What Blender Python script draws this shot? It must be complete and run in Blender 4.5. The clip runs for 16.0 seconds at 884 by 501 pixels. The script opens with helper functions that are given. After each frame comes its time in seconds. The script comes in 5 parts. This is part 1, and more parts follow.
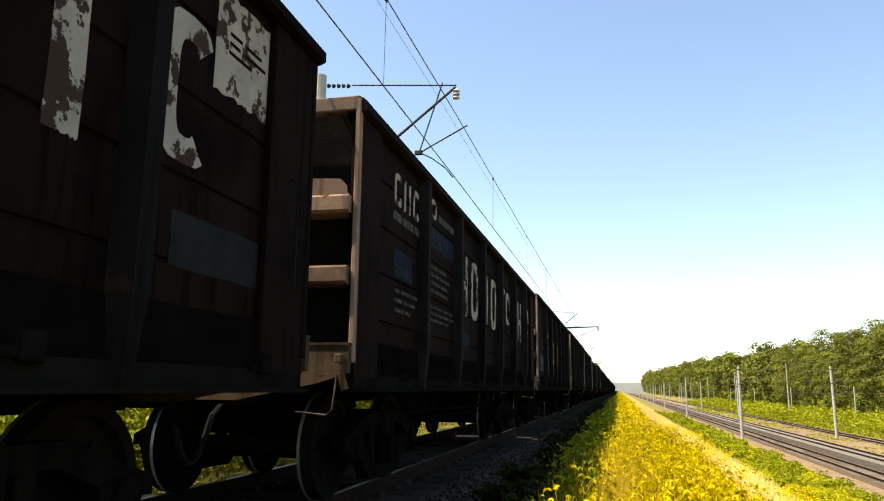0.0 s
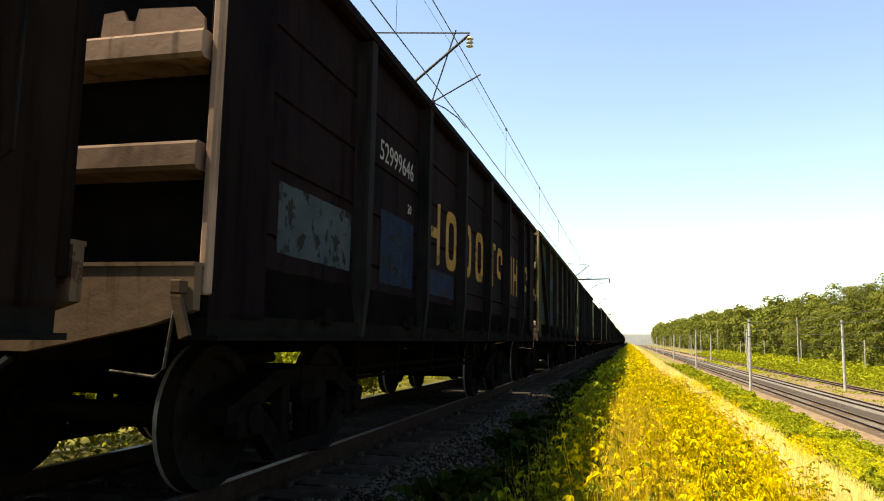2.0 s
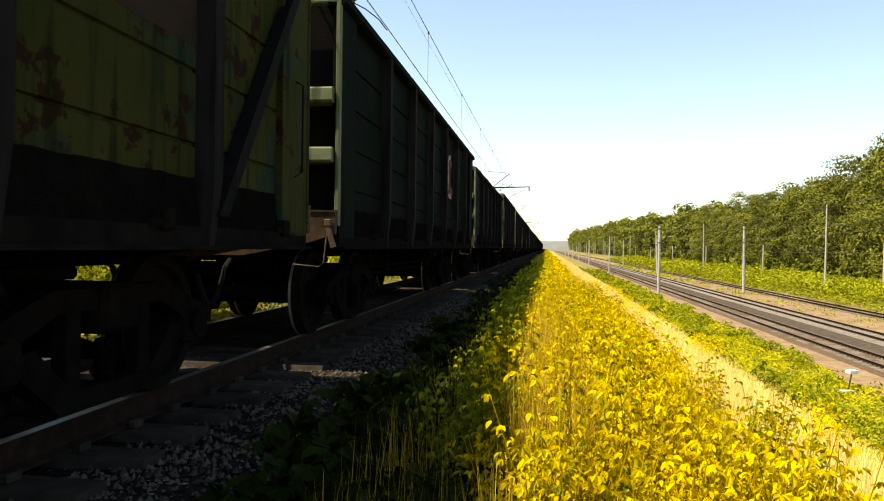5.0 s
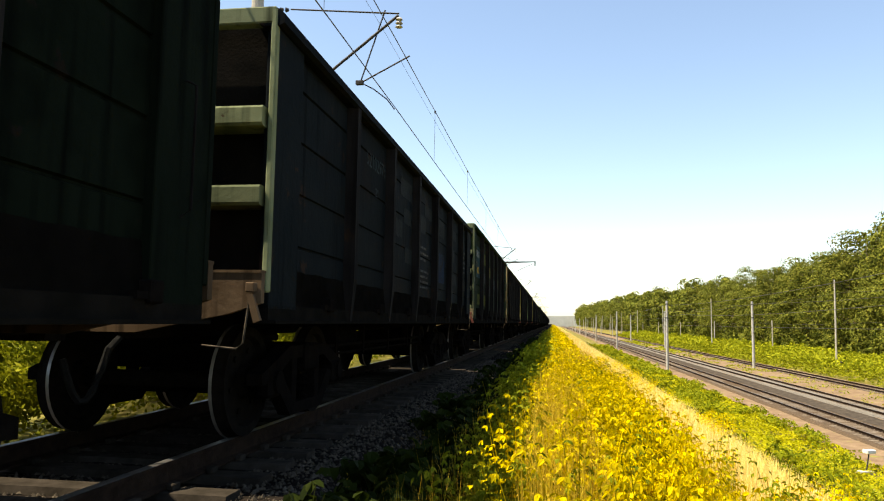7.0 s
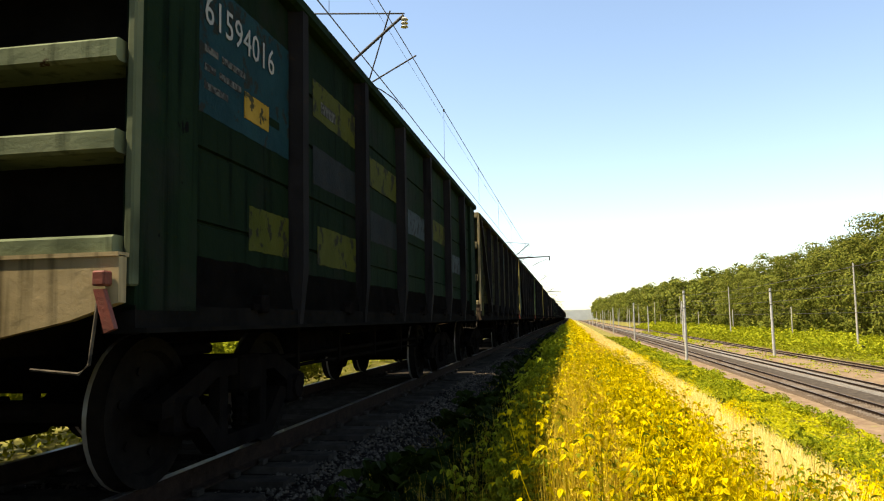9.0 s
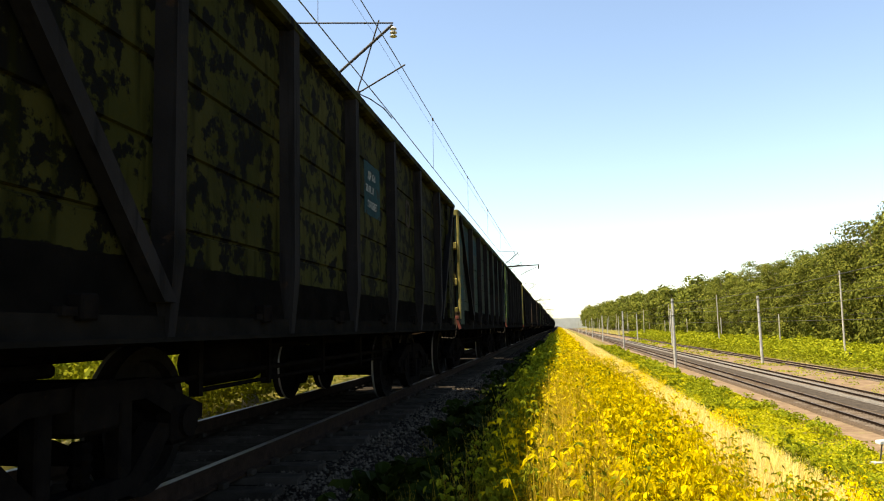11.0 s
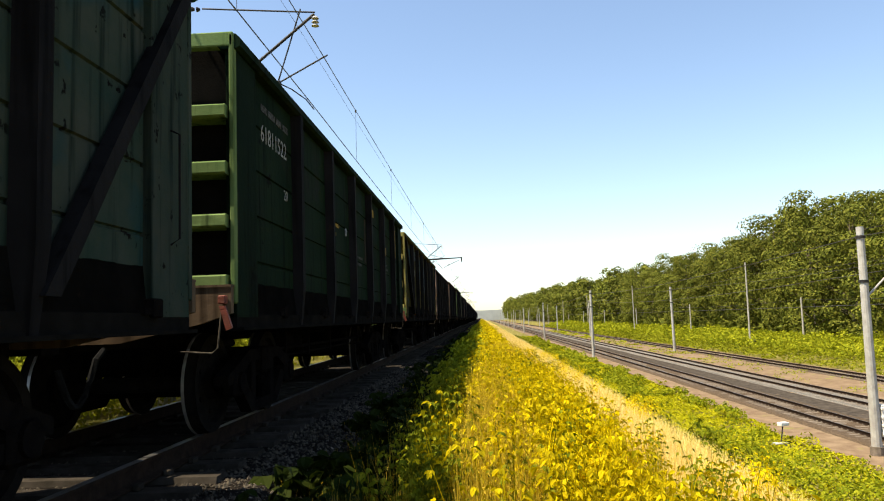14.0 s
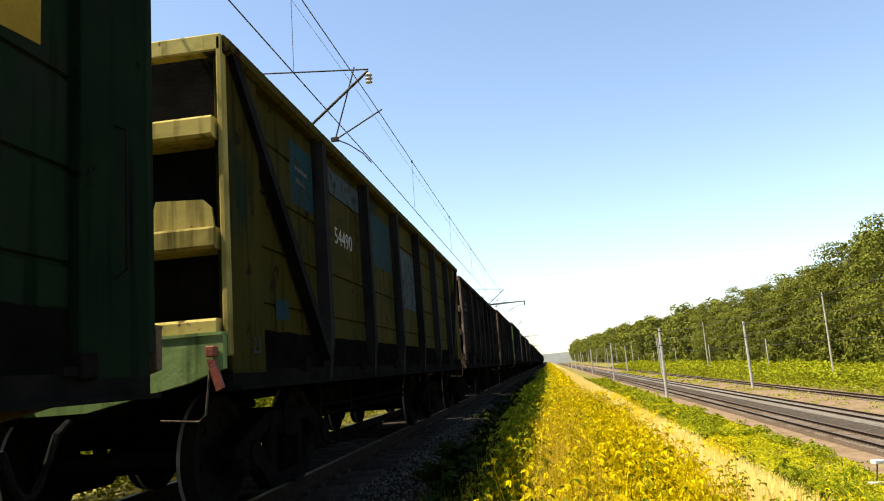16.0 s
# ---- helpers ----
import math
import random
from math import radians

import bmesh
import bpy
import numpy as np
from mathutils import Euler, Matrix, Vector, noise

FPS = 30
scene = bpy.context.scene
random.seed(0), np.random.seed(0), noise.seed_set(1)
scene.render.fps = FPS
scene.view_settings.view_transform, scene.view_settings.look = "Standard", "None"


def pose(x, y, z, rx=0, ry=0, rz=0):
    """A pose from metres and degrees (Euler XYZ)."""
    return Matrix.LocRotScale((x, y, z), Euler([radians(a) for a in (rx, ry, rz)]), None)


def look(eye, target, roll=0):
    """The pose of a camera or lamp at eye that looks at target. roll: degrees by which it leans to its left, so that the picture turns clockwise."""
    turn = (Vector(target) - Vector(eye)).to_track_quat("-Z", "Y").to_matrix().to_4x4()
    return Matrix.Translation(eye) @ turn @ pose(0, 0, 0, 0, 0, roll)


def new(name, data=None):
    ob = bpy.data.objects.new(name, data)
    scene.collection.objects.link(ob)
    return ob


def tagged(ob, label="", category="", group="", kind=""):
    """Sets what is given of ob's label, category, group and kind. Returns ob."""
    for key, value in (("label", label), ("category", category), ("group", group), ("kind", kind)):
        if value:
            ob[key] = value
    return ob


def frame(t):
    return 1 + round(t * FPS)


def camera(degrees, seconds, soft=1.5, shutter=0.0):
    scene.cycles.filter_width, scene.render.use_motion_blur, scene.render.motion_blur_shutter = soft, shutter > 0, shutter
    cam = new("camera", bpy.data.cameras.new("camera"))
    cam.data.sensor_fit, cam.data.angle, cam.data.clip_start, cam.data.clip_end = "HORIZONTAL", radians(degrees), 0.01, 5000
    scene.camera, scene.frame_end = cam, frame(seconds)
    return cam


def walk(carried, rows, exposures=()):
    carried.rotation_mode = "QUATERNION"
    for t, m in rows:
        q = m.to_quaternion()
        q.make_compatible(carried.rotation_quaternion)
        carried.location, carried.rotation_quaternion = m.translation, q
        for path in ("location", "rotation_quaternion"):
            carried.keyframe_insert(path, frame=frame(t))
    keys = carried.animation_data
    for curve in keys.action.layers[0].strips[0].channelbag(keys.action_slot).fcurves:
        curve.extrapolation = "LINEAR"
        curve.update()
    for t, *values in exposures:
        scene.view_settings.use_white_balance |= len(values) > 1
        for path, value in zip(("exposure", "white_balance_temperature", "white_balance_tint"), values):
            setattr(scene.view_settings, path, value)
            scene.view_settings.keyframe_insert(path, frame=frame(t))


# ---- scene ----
cam = camera(62.4, 16.0, 1.1)
# seconds, x, y, z in metres, yaw, pitch, roll in degrees; the rail head of the train's track is z = 0
PATH = [
    (0, 0, 0, 1.03, 13.37, 10.69, -0.60),
    (0.5, 0, 0, 1.03, 12.34, 9.72, -1.59),
    (1, 0, 0, 1.03, 13.53, 9.06, -0.75),
    (1.5, 0, 0, 1.03, 14.96, 9.82, -2.48),
    (2, 0, 0, 1.03, 14.23, 6.83, -1.14),
    (2.5, 0, 0, 1.03, 10.82, 7.52, -2.25),
    (3, 0, 0, 1.03, 7.78, 2.48, -1.65),
    (3.5, 0, 0, 1.03, 8.14, -0.93, -1.17),
    (4, 0, 0, 1.03, 8.17, -0.80, -1.03),
    (4.2, 0, 0, 1.03, 8.37, -0.63, -0.75),
    (6.3, 0, 0, 1.03, 4.93, 1.30, -1.60),
    (6.5, 0, 0, 1.03, 4.04, 2.26, -1.58),
    (7, 0, 0, 1.03, 8.59, 5.56, -0.86),
    (7.5, 0, 0, 1.03, 7.30, 3.50, -0.22),
    (8, 0, 0, 1.03, 7.48, 4.80, 0.07),
    (8.5, 0, 0, 1.03, 9.13, 5.39, 0.44),
    (9, 0, 0, 1.03, 9.87, 5.43, 1.15),
    (9.2, 0, 0, 1.03, 8.47, 5.67, 1.30),
    (11.3, 0, 0, 1.03, 9.19, 6.09, 1.28),
    (11.5, 0, 0, 1.03, 8.98, 5.95, 0.89),
    (12, 0, 0, 1.03, 10.42, 6.63, 1.54),
    (12.5, 0, 0, 1.03, 9.97, 7.15, 1.48),
    (13, 0, 0, 1.03, 9.07, 6.51, 1.38),
    (13.5, 0, 0, 1.03, 8.20, 7.99, 2.29),
    (14, 0, 0, 1.03, 3.08, 5.36, 2.04),
    (14.5, 0, 0, 1.03, 0.30, 7.83, 1.78),
    (15, 0, 0, 1.03, 5.82, 7.69, 4.79),
    (15.5, 0, 0, 1.03, 9.12, 7.50, -0.34),
    (16, 0, 0, 1.03, 8.20, 9.23, 4.32),
]
walk(cam, [(t, pose(x, y, z, 90 + p, r, w)) for t, x, y, z, w, p, r in PATH],
     [(0, 1.30, 7200, 10), (2, 1.35, 7500, 10), (4, 1.30, 7800, 10), (6.5, 1.20, 7500, 10), (9, 1.23, 7400, 10), (12.5, 1.25, 7400, 10), (13.5, 1.15, 7100, 10), (14.5, 0.95, 6900, 10), (15, 0.95, 6900, 10), (16, 1.15, 7000, 10)])

# ---------------------------------------------------------------- light
SUN_WAY = Vector((1.0, 0.36, -1.9)).normalized()
world = bpy.data.worlds.new("sky")
scene.world = world
world.use_nodes = True
wn = world.node_tree.nodes
sky = wn.new("ShaderNodeTexSky")
sky.sky_type = "NISHITA"
sky.sun_disc = False
sky.sun_elevation = radians(60.8)
sky.sun_rotation = radians(250.2)
sky.air_density, sky.dust_density, sky.ozone_density = 1.0, 0.5, 1.6
wn["Background"].inputs["Strength"].default_value = 0.12
world.node_tree.links.new(sky.outputs[0], wn["Background"].inputs["Color"])
sun_data = bpy.data.lights.new("sun", "SUN")
sun_data.energy, sun_data.angle, sun_data.color = 5.0, radians(0.5), (1.0, 0.92, 0.76)
sun = new("sun", sun_data)
sun.matrix_world = look((0, 0, 60), Vector((0, 0, 60)) + SUN_WAY)


# ---------------------------------------------------------------- materials
def surf(name, c1, c2, scale=3.0, c3=None, scale3=8.0, cut=0.58, soft=0.06, rough=0.8, metal=0.0, bump=0.3, bscale=40.0,
         stretch=(1, 1, 1), jitter=0.0, spec=0.12, spot=None, spot_scale=2.0, spot_cut=0.6, streak=None):
    """Two-tone noise, an optional third tone in sharp-edged flakes, a fourth in large stains, and a fine relief."""
    m = bpy.data.materials.new(name)
    m.use_nodes = True
    nt = m.node_tree
    n, l = nt.nodes, nt.links
    bsdf = n["Principled BSDF"]
    co = n.new("ShaderNodeTexCoord")
    info = n.new("ShaderNodeObjectInfo")
    off = n.new("ShaderNodeVectorMath")
    off.operation = "MULTIPLY_ADD"
    off.inputs[1].default_value = stretch
    mul = n.new("ShaderNodeMath")
    mul.operation = "MULTIPLY"
    mul.inputs[1].default_value = 91.0
    l.new(info.outputs["Random"], mul.inputs[0])
    l.new(co.outputs["Object"], off.inputs[0])
    l.new(mul.outputs[0], off.inputs[2])

    def tex(s, detail=6.0, rgh=0.6):
        t = n.new("ShaderNodeTexNoise")
        t.inputs["Scale"].default_value, t.inputs["Detail"].default_value, t.inputs["Roughness"].default_value = s, detail, rgh
        l.new(off.outputs[0], t.inputs["Vector"])
        return t.outputs[0]

    def ramp(src, a, b):
        r = n.new("ShaderNodeMapRange")
        r.inputs[1].default_value, r.inputs[2].default_value = a, b
        l.new(src, r.inputs[0])
        return r.outputs[0]

    def mix(fac, a, b):
        x = n.new("ShaderNodeMix")
        x.data_type = "RGBA"
        l.new(fac, x.inputs[0])
        for i, v in ((6, a), (7, b)):
            if isinstance(v, tuple):
                x.inputs[i].default_value = (*v, 1)
            else:
                l.new(v, x.inputs[i])
        return x.outputs[2]

    col = mix(ramp(tex(scale), 0.35, 0.65), c1, c2)
    if spot:
        col = mix(ramp(tex(spot_scale, 3.0), spot_cut, spot_cut + 0.12), col, spot)
    if c3:
        col = mix(ramp(tex(scale3, 8.0, 0.65), cut, cut + soft), col, c3)
    if streak:
        run = n.new("ShaderNodeVectorMath")
        run.operation = "MULTIPLY"
        run.inputs[1].default_value = (5.0, 5.0, 0.35)
        l.new(off.outputs[0], run.inputs[0])
        t = n.new("ShaderNodeTexNoise")
        t.inputs["Scale"].default_value, t.inputs["Detail"].default_value = 2.2, 5.0
        l.new(run.outputs[0], t.inputs["Vector"])
        col = mix(ramp(t.outputs[0], 0.52, 0.72), col, streak)
    if jitter:
        hsv = n.new("ShaderNodeHueSaturation")
        l.new(col, hsv.inputs["Color"])
        l.new(ramp(info.outputs["Random"], 0, 1), hsv.inputs["Value"])
        hsv_r = hsv.inputs["Value"].links[0].from_node
        hsv_r.inputs[3].default_value, hsv_r.inputs[4].default_value = 1 - jitter, 1 + jitter
        col = hsv.outputs[0]
    l.new(col, bsdf.inputs["Base Color"])
    bsdf.inputs["Roughness"].default_value, bsdf.inputs["Metallic"].default_value = rough, metal
    bsdf.inputs["Specular IOR Level"].default_value = spec
    if bump:
        b = n.new("ShaderNodeBump")
        b.inputs["Strength"].default_value, b.inputs["Distance"].default_value = bump, 0.02
        l.new(tex(bscale), b.inputs["Height"])
        l.new(b.outputs[0], bsdf.inputs["Normal"])
    return m


def leaf(name, c1, c2, c3, through_light=0.35):
    """Leaves: colour differs leaf by leaf, and some light shines through."""
    m = bpy.data.materials.new(name)
    m.use_nodes = True
    n, l = m.node_tree.nodes, m.node_tree.links
    geo = n.new("ShaderNodeNewGeometry")
    info = n.new("ShaderNodeObjectInfo")
    ramp = n.new("ShaderNodeValToRGB")
    ramp.color_ramp.elements[0].color, ramp.color_ramp.elements[1].color = (*c1, 1), (*c3, 1)
    e = ramp.color_ramp.elements.new(0.5)
    e.color = (*c2, 1)
    l.new(geo.outputs["Random Per Island"], ramp.inputs[0])
    hsv = n.new("ShaderNodeHueSaturation")
    r = n.new("ShaderNodeMapRange")
    r.inputs[3].default_value, r.inputs[4].default_value = 0.75, 1.25
    l.new(info.outputs["Random"], r.inputs[0])
    l.new(r.outputs[0], hsv.inputs["Value"])
    l.new(ramp.outputs[0], hsv.inputs["Color"])
    bsdf = n["Principled BSDF"]
    bsdf.inputs["Roughness"].default_value = 0.75
    bsdf.inputs["Specular IOR Level"].default_value = 0.06
    l.new(hsv.outputs[0], bsdf.inputs["Base Color"])
    tr = n.new("ShaderNodeBsdfTranslucent")
    l.new(hsv.outputs[0], tr.inputs["Color"])
    mx = n.new("ShaderNodeMixShader")
    mx.inputs[0].default_value = through_light
    l.new(bsdf.outputs[0], mx.inputs[1])
    l.new(tr.outputs[0], mx.inputs[2])
    l.new(mx.outputs[0], n["Material Output"].inputs["Surface"])
    return m


M_RAIL_TOP = surf("worn_rail_head", (0.13, 0.12, 0.11), (0.19, 0.18, 0.17), 5, rough=0.42, metal=0.8, bump=0.05)
# sleepers under the train: concrete darkened to hold the train's shade
M_SHADED_SLEEPER = surf("shaded_sleeper_concrete", (0.026, 0.022, 0.017), (0.048, 0.040, 0.032), 6, rough=0.95, jitter=0.2, spec=0.0)
M_RAIL = surf("rusty_rail", (0.017, 0.011, 0.008), (0.030, 0.019, 0.013), 9, rough=0.95, bump=0.4, spec=0.02)
M_SLEEPER = surf("sleeper_concrete", (0.13, 0.105, 0.08), (0.22, 0.18, 0.14), 6, rough=0.9, jitter=0.2)
# ballast under the train: its shade put into the colour, with pale flecks
M_SHADED_BALLAST = surf("shaded_ballast", (0.007, 0.006, 0.005), (0.020, 0.016, 0.013), 9, c3=(0.20, 0.17, 0.13), scale3=20, cut=0.59, rough=0.95, bump=1.0, bscale=22, spec=0.0)
M_BALLAST = surf("ballast", (0.050, 0.034, 0.021), (0.115, 0.080, 0.049), 9, c3=(0.155, 0.115, 0.075), scale3=20, rough=0.95, bump=1.0, bscale=22)
M_BALLAST_GREY = surf("ballast_grey", (0.11, 0.098, 0.082), (0.19, 0.172, 0.145), 9, c3=(0.28, 0.255, 0.215), scale3=20, rough=0.95, bump=1.0, bscale=22)
M_CINDER = surf("dark_cinder", (0.045, 0.038, 0.031), (0.085, 0.070, 0.056), 2.5, c3=(0.16, 0.12, 0.085), scale3=1.2, cut=0.6, soft=0.1, rough=1.0, bump=0.8, bscale=14, spec=0.0)
M_STONE = surf("crushed_stone", (0.014, 0.012, 0.009), (0.10, 0.082, 0.06), 12, rough=0.95)
M_GROUND = surf("dry_ground", (0.12, 0.115, 0.02), (0.19, 0.155, 0.035), 0.6, c3=(0.42, 0.34, 0.14), scale3=1.3, cut=0.56, soft=0.1, rough=1.0, bump=1.0, bscale=8)
M_BROWN = surf("track_side_earth", (0.150, 0.098, 0.058), (0.235, 0.165, 0.100), 1.5, c3=(0.20, 0.20, 0.04), scale3=0.8, cut=0.60, soft=0.08, rough=1.0, bump=0.8, bscale=12)
M_CONCRETE = surf("pole_concrete", (0.30, 0.28, 0.25), (0.43, 0.41, 0.37), 3, rough=0.9, bump=0.2)
M_WOODPOLE = surf("weathered_pole", (0.30, 0.27, 0.22), (0.42, 0.38, 0.32), 4, rough=0.95, stretch=(1, 1, 0.1))
M_STEEL = surf("dark_steel", (0.02, 0.02, 0.02), (0.05, 0.045, 0.04), 8, rough=0.6, metal=0.3)
M_COPPER = surf("wire_metal", (0.05, 0.045, 0.04), (0.10, 0.09, 0.08), 30, rough=0.55, metal=0.5, bump=0)
M_INSUL = surf("glazed_insulator", (0.35, 0.33, 0.30), (0.5, 0.48, 0.45), 10, rough=0.2, bump=0)
M_RUNNING = surf("near_black_running_gear_iron", (0.004, 0.0035, 0.0035), (0.009, 0.0075, 0.0065), 7, c3=(0.022, 0.013, 0.008), scale3=10, cut=0.66, rough=0.95, bump=0.5, spec=0.0)
M_WHEEL = surf("near_black_wheel_steel", (0.005, 0.0045, 0.004), (0.011, 0.009, 0.0075), 9, rough=0.9, spec=0.02)
# near-black: shade of the lower sides, sills and end walls painted in
M_DEEP_SHADE = surf("deep_shade_sheet", (0.005, 0.005, 0.0045), (0.010, 0.009, 0.008), 4, c3=(0.018, 0.012, 0.009), scale3=6, cut=0.66, rough=0.95, spec=0.0)
M_FLANGE_GLINT = surf("flange_glint", (0.22, 0.21, 0.20), (0.32, 0.30, 0.28), 9, rough=0.4, metal=0.6, bump=0)
M_HOSE = surf("rubber_hose", (0.006, 0.006, 0.006), (0.012, 0.012, 0.012), 20, rough=0.8, spec=0.03)
M_RED = surf("red_lever_paint", (0.17, 0.045, 0.03), (0.11, 0.04, 0.028), 12, rough=0.6)
M_WHITE_BOX = surf("white_painted_metal", (0.62, 0.60, 0.56), (0.75, 0.73, 0.70), 8, rough=0.6)
M_BARK = surf("bark", (0.10, 0.075, 0.05), (0.20, 0.16, 0.12), 6, rough=1.0, stretch=(1, 1, 0.2), bump=0.8)
M_TREE = leaf("tree_leaves", (0.060, 0.074, 0.010), (0.105, 0.116, 0.015), (0.165, 0.160, 0.024), 0.10)
M_BUSH = leaf("bush_leaves", (0.110, 0.140, 0.007), (0.200, 0.220, 0.009), (0.32, 0.31, 0.018), 0.32)
M_WEED = leaf("weed_leaves", (0.32, 0.27, 0.004), (0.66, 0.50, 0.006), (0.88, 0.69, 0.014), 0.42)
# leaves beside the ballast, with the train's shade darkened into their green
M_SHADE = leaf("shaded_weed_leaves", (0.008, 0.015, 0.001), (0.016, 0.026, 0.002), (0.032, 0.042, 0.004), 0.3)
M_STRAW = leaf("dry_grass", (0.58, 0.39, 0.07), (0.76, 0.57, 0.17), (0.88, 0.74, 0.34), 0.3)
M_STALK = leaf("straw_stalks", (0.30, 0.20, 0.010), (0.48, 0.33, 0.025), (0.64, 0.47, 0.06), 0.3)
M_GRASS = leaf("green_grass", (0.36, 0.36, 0.009), (0.48, 0.455, 0.011), (0.60, 0.53, 0.022), 0.35)
M_VERGE = leaf("verge_leaves", (0.16, 0.19, 0.010), (0.26, 0.275, 0.013), (0.37, 0.36, 0.022), 0.32)
# far woods: the distance haze is put into this pale grey
M_FAR = surf("hazy_woods", (0.40, 0.41, 0.39), (0.50, 0.51, 0.49), 0.05, rough=1.0, bump=0)


# ---------------------------------------------------------------- mesh tools
def mesh_of(name, bm, smooth=False):
    me = bpy.data.meshes.new(name)
    bmesh.ops.recalc_face_normals(bm, faces=bm.faces)
    bm.to_mesh(me)
    bm.free()
    if smooth:
        for p in me.polygons:
            p.use_smooth = True
    return me


def put(name, me, mat, parent=None, m=None, label=""):
    """Link one mesh object; the material belongs to the object, so that meshes can be shared."""
    if not me.materials:
        me.materials.append(mat)
    ob = new(name, me)
    if me.materials[0] is not mat:
        ob.material_slots[0].link = "OBJECT"
        ob.material_slots[0].material = mat
    if parent:
        ob.parent = parent
    if m is not None:
        ob.matrix_basis = m
    if label:
        ob["label"] = label
    return ob


def part(name, bm, mat, parent, label="", smooth=False):
    return put(name, mesh_of(name, bm, smooth), mat, parent, None, label)


def box(bm, x0, x1, y0, y1, z0, z1, bevel=0.0):
    g = bmesh.ops.create_cube(bm, size=1.0, matrix=Matrix.Translation(((x0 + x1) / 2, (y0 + y1) / 2, (z0 + z1) / 2)) @ Matrix.Diagonal((x1 - x0, y1 - y0, z1 - z0, 1)))
    if bevel:
        es = list({e for v in g["verts"] for e in v.link_edges})
        bmesh.ops.bevel(bm, geom=es, offset=bevel, segments=1, affect="EDGES")
    return bm


def rod(bm, a, b, r, r2=None, seg=8):
    a, b = Vector(a), Vector(b)
    d = b - a
    m = Matrix.Translation((a + b) / 2) @ d.to_track_quat("Z", "Y").to_matrix().to_4x4()
    bmesh.ops.create_cone(bm, cap_ends=True, segments=seg, radius1=r, radius2=r if r2 is None else r2, depth=d.length, matrix=m)
    return bm


def pipe(bm, pts, r, seg=6):
    """One bent tube through the points."""
    pts = [Vector(p) for p in pts]
    rings = []
    for i, p in enumerate(pts):
        d = (pts[min(i + 1, len(pts) - 1)] - pts[max(i - 1, 0)]).normalized()
        u = d.cross(Vector((0.31, 0.17, 0.93)) if abs(d.z) < 0.9 else Vector((1, 0.2, 0))).normalized()
        v = d.cross(u)
        rings.append([bm.verts.new(p + (u * math.cos(q) + v * math.sin(q)) * r) for q in (2 * math.pi * k / seg for k in range(seg))])
    for a, b in zip(rings, rings[1:]):
        for k in range(seg):
            bm.faces.new((a[k], a[(k + 1) % seg], b[(k + 1) % seg], b[k]))
    bm.faces.new(rings[0])
    bm.faces.new(rings[-1][::-1])
    return bm


def prism(bm, outline, a, b, axis="y"):
    """An outline of (u, v) pairs pushed along an axis from a to b."""
    def place(u, v, w):
        return {"y": (u, w, v), "x": (w, u, v), "z": (u, v, w)}[axis]
    lo = [bm.verts.new(place(u, v, a)) for u, v in outline]
    hi = [bm.verts.new(place(u, v, b)) for u, v in outline]
    bm.faces.new(lo)
    bm.faces.new(hi[::-1])
    k = len(outline)
    for i in range(k):
        bm.faces.new((lo[i], lo[(i + 1) % k], hi[(i + 1) % k], hi[i]))
    return bm


def lathe(bm, profile, seg=24, axis="x"):
    """A closed (radius, along) profile turned round an axis."""
    rings = []
    for i in range(seg):
        a = 2 * math.pi * i / seg
        c, s = math.cos(a), math.sin(a)
        rings.append([bm.verts.new((u, r * c, r * s) if axis == "x" else (r * c, r * s, u)) for r, u in profile])
    k = len(profile)
    for i in range(seg):
        for j in range(k):
            bm.faces.new((rings[i][j], rings[i][(j + 1) % k], rings[(i + 1) % seg][(j + 1) % k], rings[(i + 1) % seg][j]))
    return bm


def quads_mesh(name, verts, faces):
    me = bpy.data.meshes.new(name)
    me.from_pydata([tuple(v) for v in verts], [], faces)
    return me


def leaf_cloud(rng, centres, size, spread=(1, 1, 1), droop=0.2, slim=1.0):
    """Four-cornered folded leaves at the centres: arrays of vertices and faces."""
    k = len(centres)
    d = rng.normal(size=(k, 3)) * np.array(spread)
    d[:, 2] -= droop
    d /= np.linalg.norm(d, axis=1)[:, None] + 1e-9
    side = np.cross(d, rng.normal(size=(k, 3)))
    side /= np.linalg.norm(side, axis=1)[:, None] + 1e-9
    up = np.cross(d, side)
    ln = (size * rng.uniform(0.6, 1.4, k))[:, None]
    def at(f, w, lift):
        return centres + d * ln * f + side * ln * w + up * ln * lift
    v = np.stack([at(-0.5, 0, 0), at(-0.22, 0.17 * slim, 0.05), at(0.12, 0.19 * slim, 0.05), at(0.5, 0, -0.06), at(0.12, -0.19 * slim, 0.05), at(-0.22, -0.17 * slim, 0.05)], 1).reshape(-1, 3)
    f = np.arange(6 * k).reshape(-1, 6)
    return v, f


def blades(rng, roots, height, width, lean=0.25):
    """Narrow bent grass blades: five vertices each."""
    k = len(roots)
    h = (height * rng.uniform(0.55, 1.25, k))[:, None]
    a = rng.uniform(0, 2 * np.pi, k)
    out = np.stack([np.cos(a), np.sin(a), np.zeros(k)], 1)
    w = np.stack([-np.sin(a), np.cos(a), np.zeros(k)], 1) * (width * rng.uniform(0.6, 1.4, k))[:, None]
    ln = (lean * rng.uniform(0, 1.6, k))[:, None]
    z = np.array([0, 0, 1.0])
    mid = roots + z * h * 0.6 + out * h * ln * 0.35
    tip = roots + z * h + out * h * ln
    v = np.stack([roots - w, roots + w, mid + w * 0.8, tip, mid - w * 0.8], 1).reshape(-1, 3)
    f = [q for i in range(0, 5 * k, 5) for q in ((i, i + 1, i + 2, i + 4), (i + 4, i + 2, i + 3))]
    return v, f


